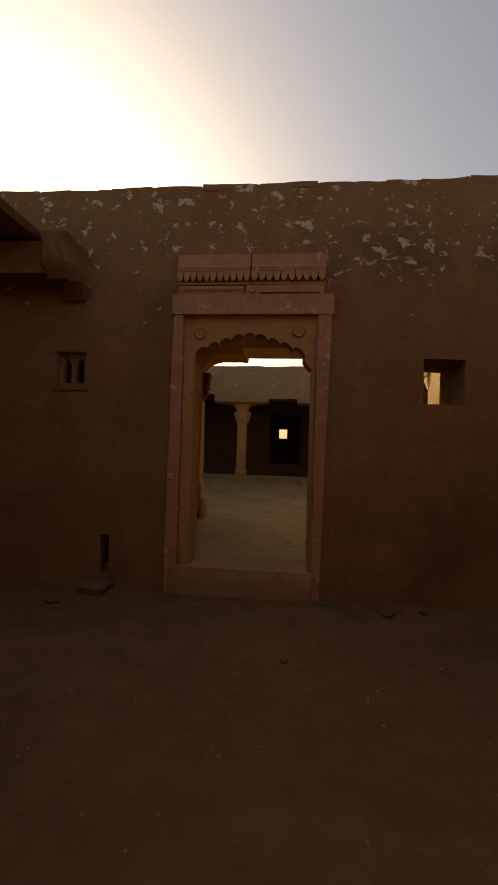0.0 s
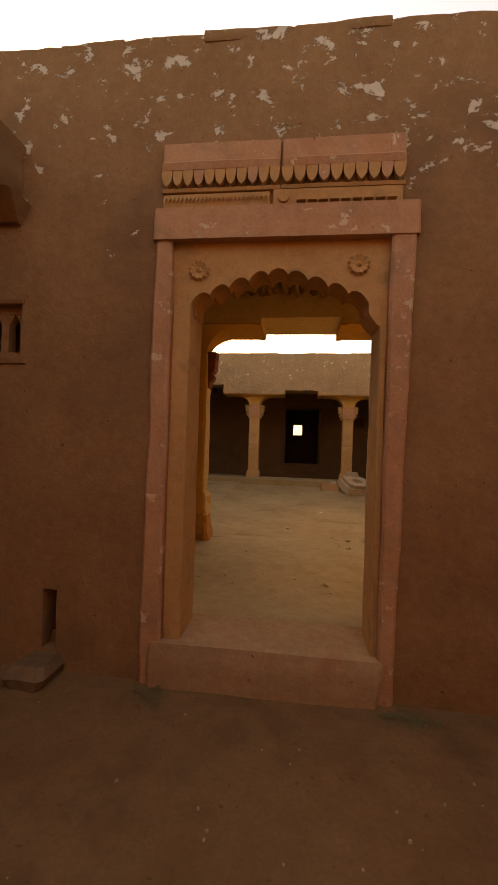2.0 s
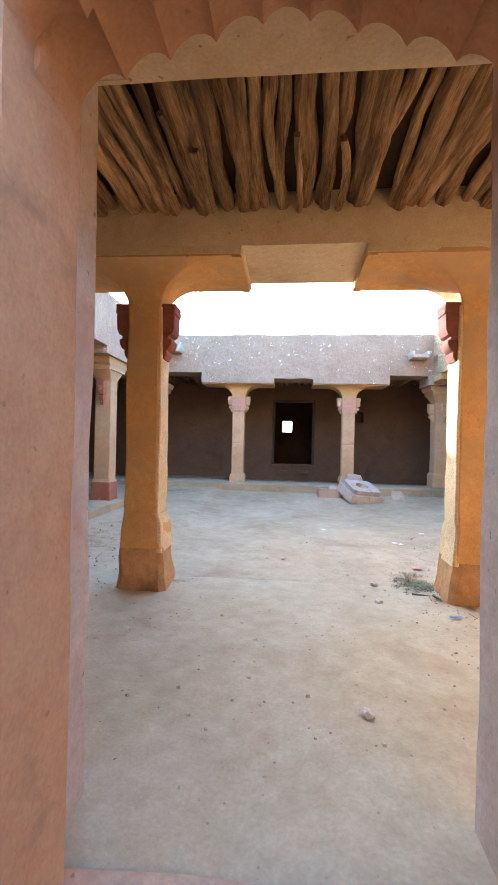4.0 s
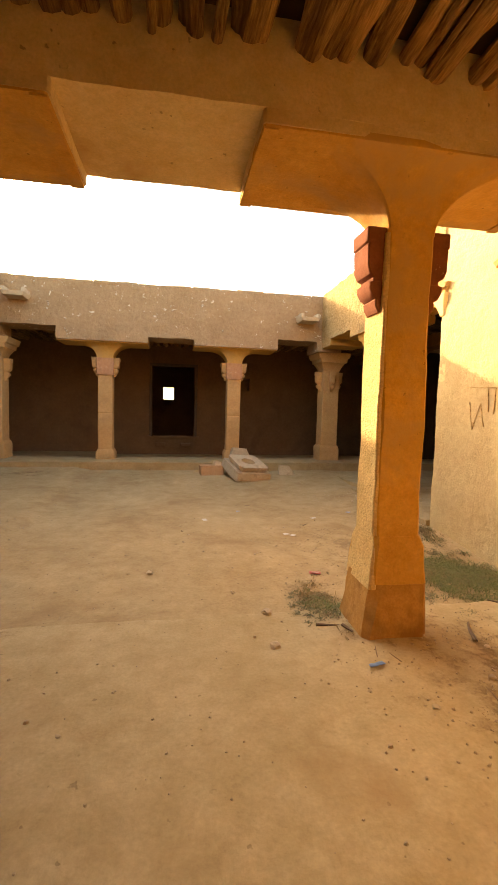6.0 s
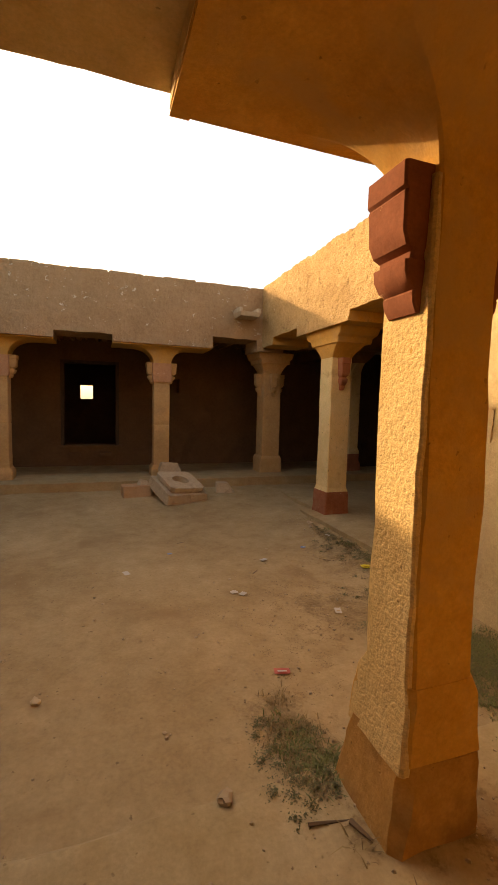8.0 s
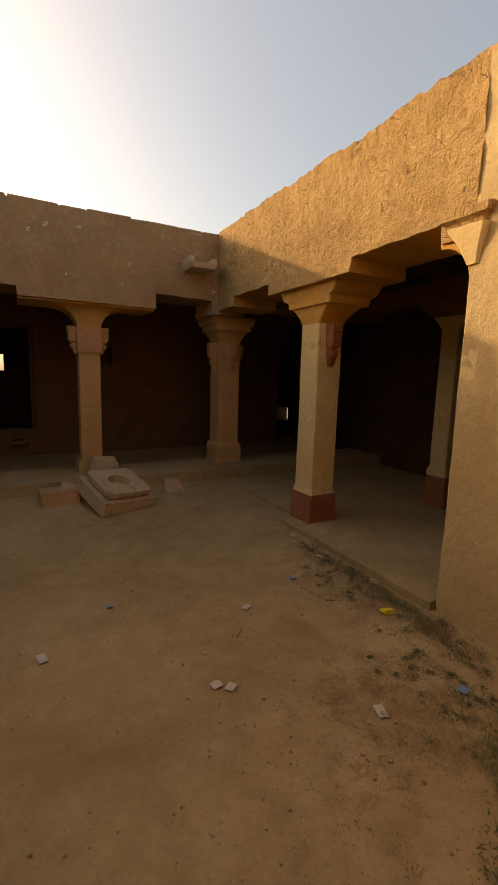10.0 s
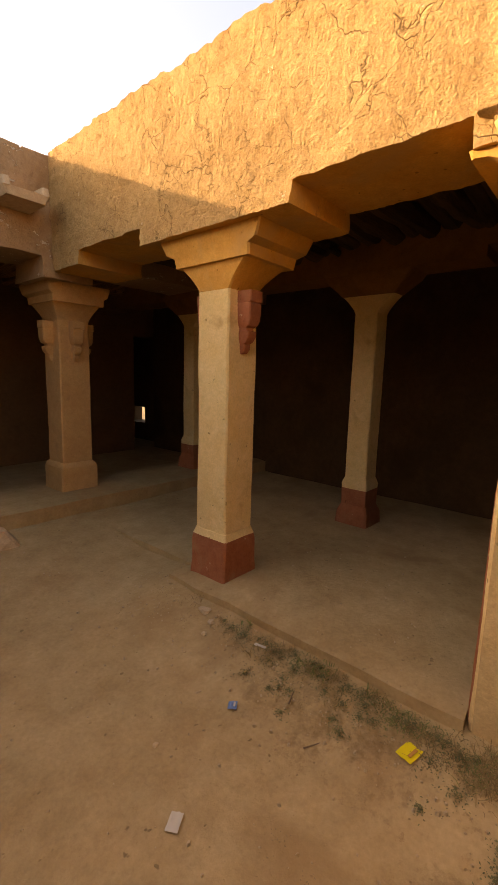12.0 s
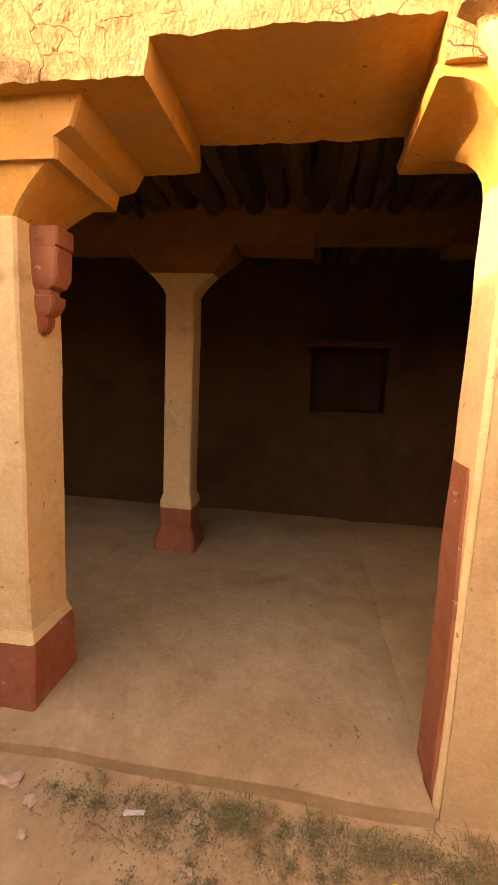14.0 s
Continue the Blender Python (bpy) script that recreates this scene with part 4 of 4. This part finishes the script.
rubble.matrix_world = pose(1.28, -0.22, -0.27, 0, 0, 70)
rubble = tagged(finish("rubble_stone", stone(0.11, 9, 0.5), DIRTSTONE), "dusty stone lying at the wall foot", "stone")
rubble.matrix_world = pose(1.62, -0.12, -0.265, 0, 0, 10)

eave = base("stone_eave", -1.72, 0, 2.98, 0, "projecting stone eave on brackets of the front wall", "eave")
part("fascia", loft([(-2.2, -0.02, -0.34, 0.02, -0.30), (-2.2, -0.02, -0.36, 0.02, -0.02)], 0.012, 0.015, 0.1, 64), FRONT, eave)
part("corbel", loft([(-0.12, 0.06, -0.30, 0.02, -0.34), (-0.16, 0.10, -0.40, 0.02, -0.22), (-0.13, 0.08, -0.42, 0.02, -0.06), (-0.16, 0.11, -0.44, 0.02, 0.03)], 0.012, 0.02, 0.06, 65), FRONT, eave)
part("lower_corbel", loft([(-0.12, 0.10, -0.05, 0.02, -0.46), (-0.05, 0.16, -0.22, 0.02, -0.335)], 0.01, 0.02, 0.05, 66), FRONT, eave)
part("roof_slab", prism([(-2.3, 0.34), (-0.20, 0.0), (-0.16, 0.05), (-2.3, 0.46)], -1.25, 0.02), FRONT, eave)

coping(wall_s, "x", -4.2, 4.2, 0.0, 0.68, 3.63, FRONT, 71)
coping(par_n, "x", -3.4, 3.3, 8.79, 9.45, 3.57, MUD, 72)

# ---- back doorway and windows ----
back_door = tagged(base("door_2", 0.16, 11.63, 0.285, 0, "dark open doorway with a plain wooden frame and raised sill", "doorway"), kind="structure")
for a, b in ((-0.60, -0.53), (0.53, 0.60)):
    part("door_post", block(a, b, -0.02, 0.12, 0.295, 2.14, 0.006), FRAMEWOOD, back_door)
part("door_head", block(-0.60, 0.60, -0.02, 0.12, 2.07, 2.14, 0.006), FRAMEWOOD, back_door)
part("door_sill", block(-0.66, 0.66, -0.06, 0.3, 0.24, 0.30, 0.01, 0.004), DARK, back_door)
for c in (-0.32, 0.32):
    part("step_stone", loft([(c - 0.12, c + 0.12, -0.16, 0.02, 0.06), (c - 0.12, c + 0.12, -0.15, 0.02, 0.13)], 0.01, 0.012, 0.04, 67), DARK, back_door)
far_window = tagged(base("window_2", -0.03, 16.7, 1.84, 0, "small bright square window in the far wall", "window"), kind="structure")
for a, b, c, d in ((-0.23, 0.23, 0.22, 0.26), (-0.23, 0.23, -0.26, -0.22), (-0.23, -0.19, -0.22, 0.22), (0.19, 0.23, -0.22, 0.22)):
    part("window_frame", block(a, b, 0.02, 0.10, c, d, 0.004), FRAMEWOOD, far_window)
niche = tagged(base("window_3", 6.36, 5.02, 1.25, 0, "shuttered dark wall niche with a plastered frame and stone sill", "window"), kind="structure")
part("window_sill", loft([(-0.045, 0.12, -0.54, 0.50, -0.035), (-0.05, 0.12, -0.54, 0.50, 0.03)], 0.014, 0.02, 0.05, 68), SHADED, niche)
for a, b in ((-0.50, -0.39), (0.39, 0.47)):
    part("window_jamb", block(-0.05, 0.1, a, b, 0.03, 0.73, 0.012, 0.004), SHADED, niche)
part("window_head", block(-0.05, 0.1, -0.50, 0.47, 0.73, 0.82, 0.012, 0.004), SHADED, niche)


def water_spout(x, y, z, turn, label):
    ob = base("water_spout", x, y, z, turn, label, "water spout", "parapet water spouts")
    part("trough", loft([(-0.16, 0.16, -0.34, 0.06, -0.07), (-0.19, 0.19, -0.36, 0.06, 0.0)], 0.012, 0.015, 0.05, 69), STONE, ob)
    for a, b in ((-0.19, -0.13), (0.13, 0.19)):
        part("trough_side", loft([(a, b, -0.36, 0.06, -0.005), (a, b, -0.34, 0.06, 0.07)], 0.01, 0.012, 0.04, 70), STONE, ob)
    return ob


water_spout(-2.55, 8.79, 3.22, 0, "pale stone water spout jutting from the parapet")
water_spout(2.72, 8.79, 3.10, 0, "broken pale stone water spout jutting from the parapet")
peg = tagged(base("roof_timber_end", 3.08, 3.76, 2.66, 0, "short broken timber end jutting from the clay wall", "timber"))
part("timber", loft([(-0.07, 0.1, -0.24, 0.0, -0.02), (-0.085, 0.1, -0.23, 0.01, 0.025)], 0.014, 0.02, 0.025, 71), TAN, peg)
peg.matrix_world = pose(3.08, 3.97, 2.66, -15)
for y0, z0, y1, z1 in ((4.33, 1.58, 3.92, 1.57), (4.22, 1.16, 4.12, 1.42), (4.12, 1.42, 4.06, 1.20), (4.28, 1.44, 4.22, 1.16), (3.93, 1.56, 3.94, 1.32), (3.81, 1.22, 3.71, 1.34), (4.17, 1.30, 4.08, 1.29), (4.03, 1.56, 4.01, 1.34)):
    long = math.hypot(y1 - y0, z1 - z0)
    groove = part("scratch", loft([(-0.003, 0.02, -0.003, 0.003, -long / 2), (-0.003, 0.02, -0.002, 0.002, long / 2)], 0.004, 0.001, 0.03, 91), CLAY, wall_ec, "line scratched into the plaster")
    groove.matrix_world = pose(3.08, (y0 + y1) / 2, (z0 + z1) / 2, -math.degrees(math.atan2(y1 - y0, z1 - z0)))

# ---- loose stones by the back gallery ----
def basin_stone(x, y, z):
    """A square carved slab with a round hole, on a thicker stepped stone, tipped towards the yard."""
    ob = base("basin_stone", x, y, z, 20, "pale carved stone slab with a round hole, tipped on its base", "carved stone")
    tip = pose(0, -0.02, 0.14, 18, 4, 0)

    def ring_slab(half, radius, z0, z1):
        bm = bmesh.new()
        n = 32
        loops = []
        for zz in (z0, z1):
            outer, inner = [], []
            for i in range(n):
                t = 2 * math.pi * (i + 0.5) / n
                c, s = math.cos(t), math.sin(t)
                k = half / max(abs(c), abs(s))
                w = 0.012 * noise.noise(Vector((c * 3, s * 3, zz * 9)))
                outer.append(bm.verts.new((c * (k + w), s * (k + w), zz)))
                inner.append(bm.verts.new((c * radius, s * radius, zz)))
            loops.append((outer, inner))
        for i in range(n):
            j = (i + 1) % n
            (a, b), (c, d) = loops
            bm.faces.new([c[i], c[j], d[j], d[i]])
            bm.faces.new([a[j], a[i], b[i], b[j]])
            bm.faces.new([a[i], a[j], c[j], c[i]])
            bm.faces.new([b[j], b[i], d[i], d[j]])
        bm.transform(tip)
        return bm

    part("top_slab", ring_slab(0.29, 0.13, 0.10, 0.155), STONE, ob)
    part("collar", ring_slab(0.265, 0.128, 0.06, 0.102), STONE, ob)
    bm = loft([(-0.36, 0.36, -0.35, 0.35, -0.09), (-0.34, 0.34, -0.33, 0.33, 0.061)], 0.015, 0.02, 0.05, 81)
    bm.transform(tip)
    part("stepped_base", bm, STONE, ob)
    bm = loft([(-0.26, 0.28, 0.06, 0.30, -0.02), (-0.24, 0.26, 0.08, 0.28, 0.17)], 0.02, 0.02, 0.06, 82)
    part("prop_stone", bm, BRICK, ob)
    bm = loft([(-0.30, 0.32, -0.34, 0.1, -0.02), (-0.28, 0.30, -0.31, 0.1, 0.055)], 0.015, 0.02, 0.05, 83)
    part("lower_slab", bm, BRICK, ob)
    return ob


def on_ground(x, y, up=0.0):
    return height(x, y) + up


basin_stone(1.50, 8.20, on_ground(1.50, 8.20))
frag = tagged(finish("stone_fragment", loft([(-0.22, 0.24, -0.07, 0.08, -0.02), (-0.23, 0.25, -0.08, 0.09, 0.22), (-0.20, 0.17, -0.07, 0.08, 0.38)], 0.02, 0.02, 0.06, 84), STONE), "broken upright slab of pale stone against the column", "stone")
frag.matrix_world = pose(1.45, 8.82, 0.27, -8, 6, 4) @ Matrix.Diagonal((0.75, 0.9, 0.72, 1))
brick = tagged(finish("stone_block", loft([(-0.22, 0.22, -0.13, 0.13, -0.02), (-0.22, 0.22, -0.13, 0.13, 0.16)], 0.012, 0.015, 0.06, 85), BRICK), "worn rectangular stone block on the ground", "stone")
brick.matrix_world = pose(0.88, 8.40, on_ground(0.88, 8.4), 0, 0, 6)
chip = tagged(finish("stone_fragment", loft([(-0.04, 0.16, -0.06, 0.06, 0), (0.0, 0.12, -0.04, 0.05, 0.09)], 0.015, 0.015, 0.04, 86), STONE), "small broken stone resting on a stone block", "stone")
chip.matrix_world = pose(0.92, 8.40, on_ground(0.88, 8.4, 0.158), 0, 14, 25)
lump = tagged(finish("stone_fragment", loft([(-0.16, 0.17, -0.1, 0.1, -0.02), (-0.15, 0.05, -0.08, 0.08, 0.15)], 0.03, 0.02, 0.05, 87), STONE), "angular broken stone on the ground", "stone")
lump.matrix_world = pose(2.33, 8.45, on_ground(2.33, 8.45), 0, 0, -12)

# ---- pebbles, litter and twigs ----
rng = random.Random(5)
spots = [(0.78, 3.01, 0.085), (0.75, 2.63, 0.075), (0.0, 3.91, 0.07), (0.40, 1.21, 0.075), (-0.14, 1.44, 0.035), (2.93, 6.46, 0.10), (2.88, 6.34, 0.06),
         (2.78, 6.30, 0.05), (1.92, 2.45, 0.05), (1.75, 2.2, 0.05), (0.95, 4.3, 0.04), (0.62, 3.5, 0.035), (1.46, 5.2, 0.04), (-0.04, -1.9, 0.04), (0.42, -1.15, 0.07),
         (0.36, -1.35, 0.03), (0.55, -1.75, 0.03), (-0.25, 2.1, 0.03), (0.35, 5.0, 0.035), (2.1, 5.9, 0.04), (1.1, 2.2, 0.03), (1.35, 2.05, 0.045), (2.45, 6.0, 0.03)]
for k, (x, y, size) in enumerate(spots):
    pebble = tagged(finish("pebble", stone(size, 20 + k, 0.55, 1 if size < 0.05 else 2), DIRTSTONE if y < 0 else STONE if size in (0.10, 0.06, 0.075) else PEBBLE), "small dusty stone lying on the earth", "stone", "loose stones on the earth")
    pebble.matrix_world = pose(x, y, on_ground(x, y, -0.004), 0, 0, rng.uniform(0, 360))


def paper(x, y, w, d, turn, material, label, seed, bar=None):
    """A creased scrap of paper or foil lying on the ground."""
    ob = base("litter_scrap", x, y, on_ground(x, y, 0.012), turn, label, "litter")
    bm = bmesh.new()
    n = 5
    for layer in (0, 0.002):
        g = [[bm.verts.new((w * (i / n - 0.5), d * (j / n - 0.5), layer + 0.006 * noise.noise(Vector((i * 0.9 + seed, j * 0.9, seed))))) for i in range(n + 1)] for j in range(n + 1)]
        for j in range(n):
            for i in range(n):
                bm.faces.new([g[j][i], g[j][i + 1], g[j + 1][i + 1], g[j + 1][i]])
    part("sheet", bm, material, ob)
    if bar:
        bm = bmesh.new()
        box(bm, -w * 0.3, w * 0.3, -d * 0.32, -d * 0.12, 0.0080, 0.0095)
        part("printed_bar", bm, bar, ob)
    return ob


paper(2.80, 5.00, 0.10, 0.075, -12, YELLOW, "yellow snack wrapper lying flat on the earth", 1, FOOT)
paper(1.41, 4.91, 0.06, 0.055, 8, PAPER, "crumpled white paper scrap on the earth", 2)
paper(1.475, 4.86, 0.06, 0.05, 40, PAPER, "crumpled white paper scrap on the earth", 3)
paper(2.10, 4.36, 0.05, 0.085, -20, PAPER, "white paper scrap with printed bar on the earth", 4, PEBBLE)
paper(1.935, 5.56, 0.075, 0.05, 30, PAPER, "white paper scrap on the earth", 5)
paper(2.50, 5.79, 0.05, 0.045, 35, BLUE, "blue and white foil scrap on the earth", 6, PAPER)
paper(1.03, 5.98, 0.045, 0.03, 10, BLUE, "blue foil scrap on the earth", 7)
paper(1.36, 3.77, 0.095, 0.055, -15, REDCARD, "red and white card wrapper on the earth", 8, PAPER)
paper(2.90, 5.94, 0.075, 0.02, 100, PAPER, "thin white paper strip on the earth", 9)
paper(0.56, 5.55, 0.05, 0.09, 15, PAPER, "white paper scrap on the earth", 10)
paper(1.22, 2.37, 0.09, 0.025, 12, BLUE, "faded blue plastic strip on the earth", 11)
paper(2.62, 4.26, 0.06, 0.05, 12, BLUE, "blue foil scrap on the earth", 12)


def twig(x, y, length, turn, thick, seed):
    ob = finish("twig", bmesh.new(), TWIG)
    bm = bmesh.new()
    prev = None
    n = 6
    for k in range(n + 1):
        u = length * (k / n - 0.5)
        w = noise.noise_vector(Vector((u * 6, seed * 3.1, 0))) * length * 0.09
        r = thick * (1 - 0.5 * k / n)
        ring = [bm.verts.new((u, w.y + r * math.cos(a), max(0.0, w.z * 0.5) + thick + r * math.sin(a))) for a in (0.3, 1.55, 2.8, 4.05, 5.3)]
        if prev:
            for i in range(5):
                bm.faces.new([prev[i], prev[(i + 1) % 5], ring[(i + 1) % 5], ring[i]])
        prev = ring
    bm.to_mesh(ob.data)
    bm.free()
    tagged(ob, "dry broken twig lying on the earth", "twig", "twigs on the earth")
    ob.matrix_world = pose(x, y, on_ground(x, y, -0.003), 0, 0, turn)


for k, (x, y, length, turn, thick) in enumerate([(1.12, 2.79, 0.16, -10, 0.008), (1.21, 2.72, 0.09, -70, 0.012), (1.95, 2.62, 0.22, 60, 0.014), (2.25, 2.55, 0.26, -25, 0.006), (2.45, 2.95, 0.2, -40, 0.006),
                                               (2.9, 3.25, 0.34, -48, 0.022), (1.22, 6.35, 0.1, 20, 0.004), (2.05, 2.25, 0.18, -20, 0.006), (1.65, 2.05, 0.2, 80, 0.005), (2.3, 2.2, 0.25, 35, 0.006),
                                               (1.35, 2.45, 0.14, 100, 0.003), (1.28, 2.5, 0.13, 70, 0.003), (2.75, 5.6, 0.16, 20, 0.004), (2.6, 5.35, 0.14, -30, 0.004), (1.75, 5.3, 0.12, 50, 0.005)]):
    twig(x, y, length, turn, thick, k + 1)


def scatter_pebbles():
    bm = bmesh.new()
    r = random.Random(9)
    zones = [(900, -2.8, 3.0, 0.8, 8.3, 0.003, 0.009), (70, -2.6, 2.9, 0.9, 7.8, 0.007, 0.015), (70, 2.2, 3.0, 4.4, 7.0, 0.005, 0.012), (160, 1.3, 3.0, 1.4, 2.7, 0.004, 0.010), (90, 1.0, 2.4, 3.2, 4.8, 0.006, 0.013), (420, 1.0, 3.0, 1.7, 3.3, 0.003, 0.009), (240, 2.6, 3.05, 4.7, 7.2, 0.003, 0.008), (160, -2.8, 2.8, -3.6, -0.2, 0.004, 0.011), (120, 3.1, 6.0, 5.0, 7.0, 0.004, 0.009), (160, -2.8, -1.4, 3.1, 5.6, 0.006, 0.016)]
    for n, x0, x1, y0, y1, lo, hi in zones:
        for _ in range(n):
            x, y, s = r.uniform(x0, x1), r.uniform(y0, y1), r.uniform(lo, hi)
            z = 0.105 if x > 3.06 else on_ground(x, y)
            a = r.uniform(0, 6.28)
            vs = [bm.verts.new((x + s * k * math.cos(a + t), y + s * k * math.sin(a + t), z - 0.002)) for t, k in ((0, 1.2), (1.3, 0.9), (2.6, 1.1), (3.9, 0.8), (5.2, 1.0))]
            top = [bm.verts.new((x + s * 0.55 * math.cos(a + t), y + s * 0.55 * math.sin(a + t), z + s * r.uniform(0.6, 1.0))) for t in (0.2, 1.5, 2.8, 4.1, 5.4)]
            for i in range(5):
                j = (i + 1) % 5
                bm.faces.new([vs[i], vs[j], top[j], top[i]])
            bm.faces.new(top)
    return tagged(finish("gravel", bm, PEBBLE), "scattered grit and small pebbles on the earth", "gravel", kind="stuff")


def scatter_blades(name, patches, tall, wide, material, label, seed, lie=0.4):
    """Grass blades in patches (count, x, y, half-width x, half-width y)."""
    r = random.Random(seed)
    verts, faces = [], []
    for n, cx, cy, hx, hy in patches:
        clumps = [(cx + r.gauss(0, 0.5) * hx, cy + r.gauss(0, 0.5) * hy) for _ in range(max(4, n // 28))]
        for _ in range(n):
            px, py = r.choice(clumps)
            x, y = px + r.gauss(0, 0.035), py + r.gauss(0, 0.035)
            if x > 3.04 or (1.25 < x < 1.6 and 2.6 < y < 2.98):
                continue
            z = on_ground(x, y, -0.004)
            a, t = r.uniform(0, 6.28), tall * r.uniform(0.4, 1.2)
            bend = t * r.uniform(lie * 0.5, lie * 2.2)
            w = wide * r.uniform(0.6, 1.2)
            dx, dy, sx, sy = math.cos(a), math.sin(a), -math.sin(a) * w, math.cos(a) * w
            i = len(verts)
            verts += [(x - sx, y - sy, z), (x + sx, y + sy, z), (x + dx * bend * 0.4 + sx * 0.7, y + dy * bend * 0.4 + sy * 0.7, z + t * 0.6),
                      (x + dx * bend * 0.4 - sx * 0.7, y + dy * bend * 0.4 - sy * 0.7, z + t * 0.6), (x + dx * bend, y + dy * bend, z + t * (1.0 - 0.4 * lie))]
            faces += [(i, i + 1, i + 2, i + 3), (i + 3, i + 2, i + 4)]
    me = bpy.data.meshes.new(name)
    me.from_pydata(verts, [], faces)
    me.materials.append(material)
    return tagged(new(name, me), label, "grass", kind="stuff")


def scatter_leaves():
    """Dead leaf crumbs lying in dark drifts."""
    r = random.Random(31)
    verts, faces = [], []
    drifts = [(420, 1.72, 4.71, 0.3, 0.25), (320, 1.66, 4.22, 0.3, 0.2), (500, 1.9, 5.0, 0.4, 0.3), (500, 1.5, 3.95, 0.35, 0.3), (1100, 2.2, 4.45, 0.4, 0.35), (300, 2.0, 4.05, 0.25, 0.2), (1300, 2.55, 4.3, 0.3, 0.35), (1200, 2.85, 5.2, 0.16, 0.7), (300, 2.9, 6.5, 0.12, 0.5),
              (250, 2.0, 3.8, 0.25, 0.25), (350, 1.6, 3.6, 0.35, 0.4), (1600, -2.5, 4.1, 0.3, 0.7), (900, -1.9, 3.6, 0.4, 0.4), (250, -2.3, 8.3, 0.5, 0.2), (900, 2.1, 2.2, 0.6, 0.5), (90, 3.9, 5.3, 0.4, 0.12), (60, 4.4, 5.2, 0.3, 0.1)]
    for n, cx, cy, hx, hy in drifts:
        hubs = [(cx + r.gauss(0, 0.6) * hx, cy + r.gauss(0, 0.6) * hy) for _ in range(max(3, n // 40))]
        for _ in range(n * 2 // 3):
            px, py = r.choice(hubs)
            x, y = px + r.gauss(0, 0.035), py + r.gauss(0, 0.028)
            z = (0.113 if x > 3.07 else on_ground(x, y, 0.003)) + r.uniform(0, 0.004)
            s, a = r.uniform(0.002, 0.0055), r.uniform(0, 6.28)
            c, d = math.cos(a) * s, math.sin(a) * s
            i = len(verts)
            verts += [(x + c, y + d, z + r.uniform(0, 0.006)), (x - d * 0.5, y + c * 0.5, z), (x - c, y - d, z + r.uniform(0, 0.006)), (x + d * 0.5, y - c * 0.5, z)]
            faces.append((i, i + 1, i + 2, i + 3))
    me = bpy.data.meshes.new("leaf_litter")
    me.from_pydata(verts, [], faces)
    me.materials.append(LITTER)
    return tagged(new("leaf_litter", me), "dark drifts of dead leaf crumbs on the earth", "leaves", kind="stuff")


def scatter_weeds():
    """Low dark weeds in tight cushions of many tiny leaves along the raised edge, and sparser ones before it."""
    r = random.Random(77)
    verts, faces = [], []
    cushions = [(2.93 + r.gauss(0, 0.02), 4.75 + 1.55 * k / 34 + r.gauss(0, 0.02), r.uniform(0.018, 0.045)) for k in range(34) if r.random() < 0.8]
    cushions += [(r.uniform(2.6, 2.88), r.uniform(4.7, 6.0), r.uniform(0.012, 0.03)) for _ in range(16)]
    cushions += [(1.17 + r.gauss(0, 0.09), 3.2 + r.gauss(0, 0.20), r.uniform(0.015, 0.035)) for _ in range(34)]
    cushions += [(2.55 + r.gauss(0, 0.26), 3.6 + r.gauss(0, 0.3), r.uniform(0.02, 0.045)) for _ in range(70)]
    cushions += [(2.62 + r.gauss(0, 0.2), 4.35 + r.gauss(0, 0.22), r.uniform(0.012, 0.03)) for _ in range(30)]
    cushions += [(-0.66 + r.gauss(0, 0.07), -0.14 + r.gauss(0, 0.04), r.uniform(0.02, 0.04)) for _ in range(6)]
    cushions += [(0.80 + r.gauss(0, 0.09), -0.13 + r.gauss(0, 0.04), r.uniform(0.02, 0.04)) for _ in range(8)]
    for cx, cy, size in cushions:
        if cx > 2.99 or (1.24 < cx < 1.7 and 2.55 < cy < 3.05):
            continue
        for _ in range(int(45 + 2400 * size)):
            a, q = r.uniform(0, 6.28), size * abs(r.gauss(0, 1.5))
            x, y = cx + q * math.cos(a), cy + q * math.sin(a)
            z = on_ground(x, y) + r.uniform(0.0, 0.9) * size * max(0.05, 1.0 - q / (size * 1.8))
            s, b, t = r.uniform(0.003, 0.008), r.uniform(0, 6.28), r.uniform(-0.6, 0.9)
            c, d = math.cos(b) * s, math.sin(b) * s
            i = len(verts)
            verts += [(x - c, y - d, z), (x - d * 0.45, y + c * 0.45, z + s * 0.3), (x + c, y + d, z + s * t), (x + d * 0.45, y - c * 0.45, z + s * 0.3)]
            faces.append((i, i + 1, i + 2, i + 3))
    me = bpy.data.meshes.new("weeds")
    me.from_pydata(verts, [], faces)
    me.materials.append(WEED)
    return tagged(new("weeds", me), "low dark grey-green weeds in small cushions on the earth", "weeds", kind="stuff")


scatter_weeds()
scatter_pebbles()
scatter_blades("grass_tufts", [(1200, 1.2, 3.15, 0.09, 0.3), (9500, 2.58, 3.55, 0.42, 0.5), (220, 2.85, 4.55, 0.12, 0.25), (260, 2.95, 5.1, 0.06, 0.35), (120, 2.96, 6.0, 0.05, 0.5), (200, -2.7, 4.4, 0.1, 0.5)], 0.034, 0.0032, GRASS, "low dull-green grass tufts in the earth", 11, 0.9)
scatter_blades("dry_grass", [(900, 1.2, 3.2, 0.12, 0.4), (1600, 2.5, 3.6, 0.5, 0.5), (900, 2.9, 4.7, 0.14, 0.3), (700, 2.94, 5.7, 0.08, 0.7), (300, -2.65, 4.2, 0.15, 0.5)], 0.04, 0.0025, DRY, "dry straw-coloured grass on the earth", 12, 1.1)
scatter_leaves()
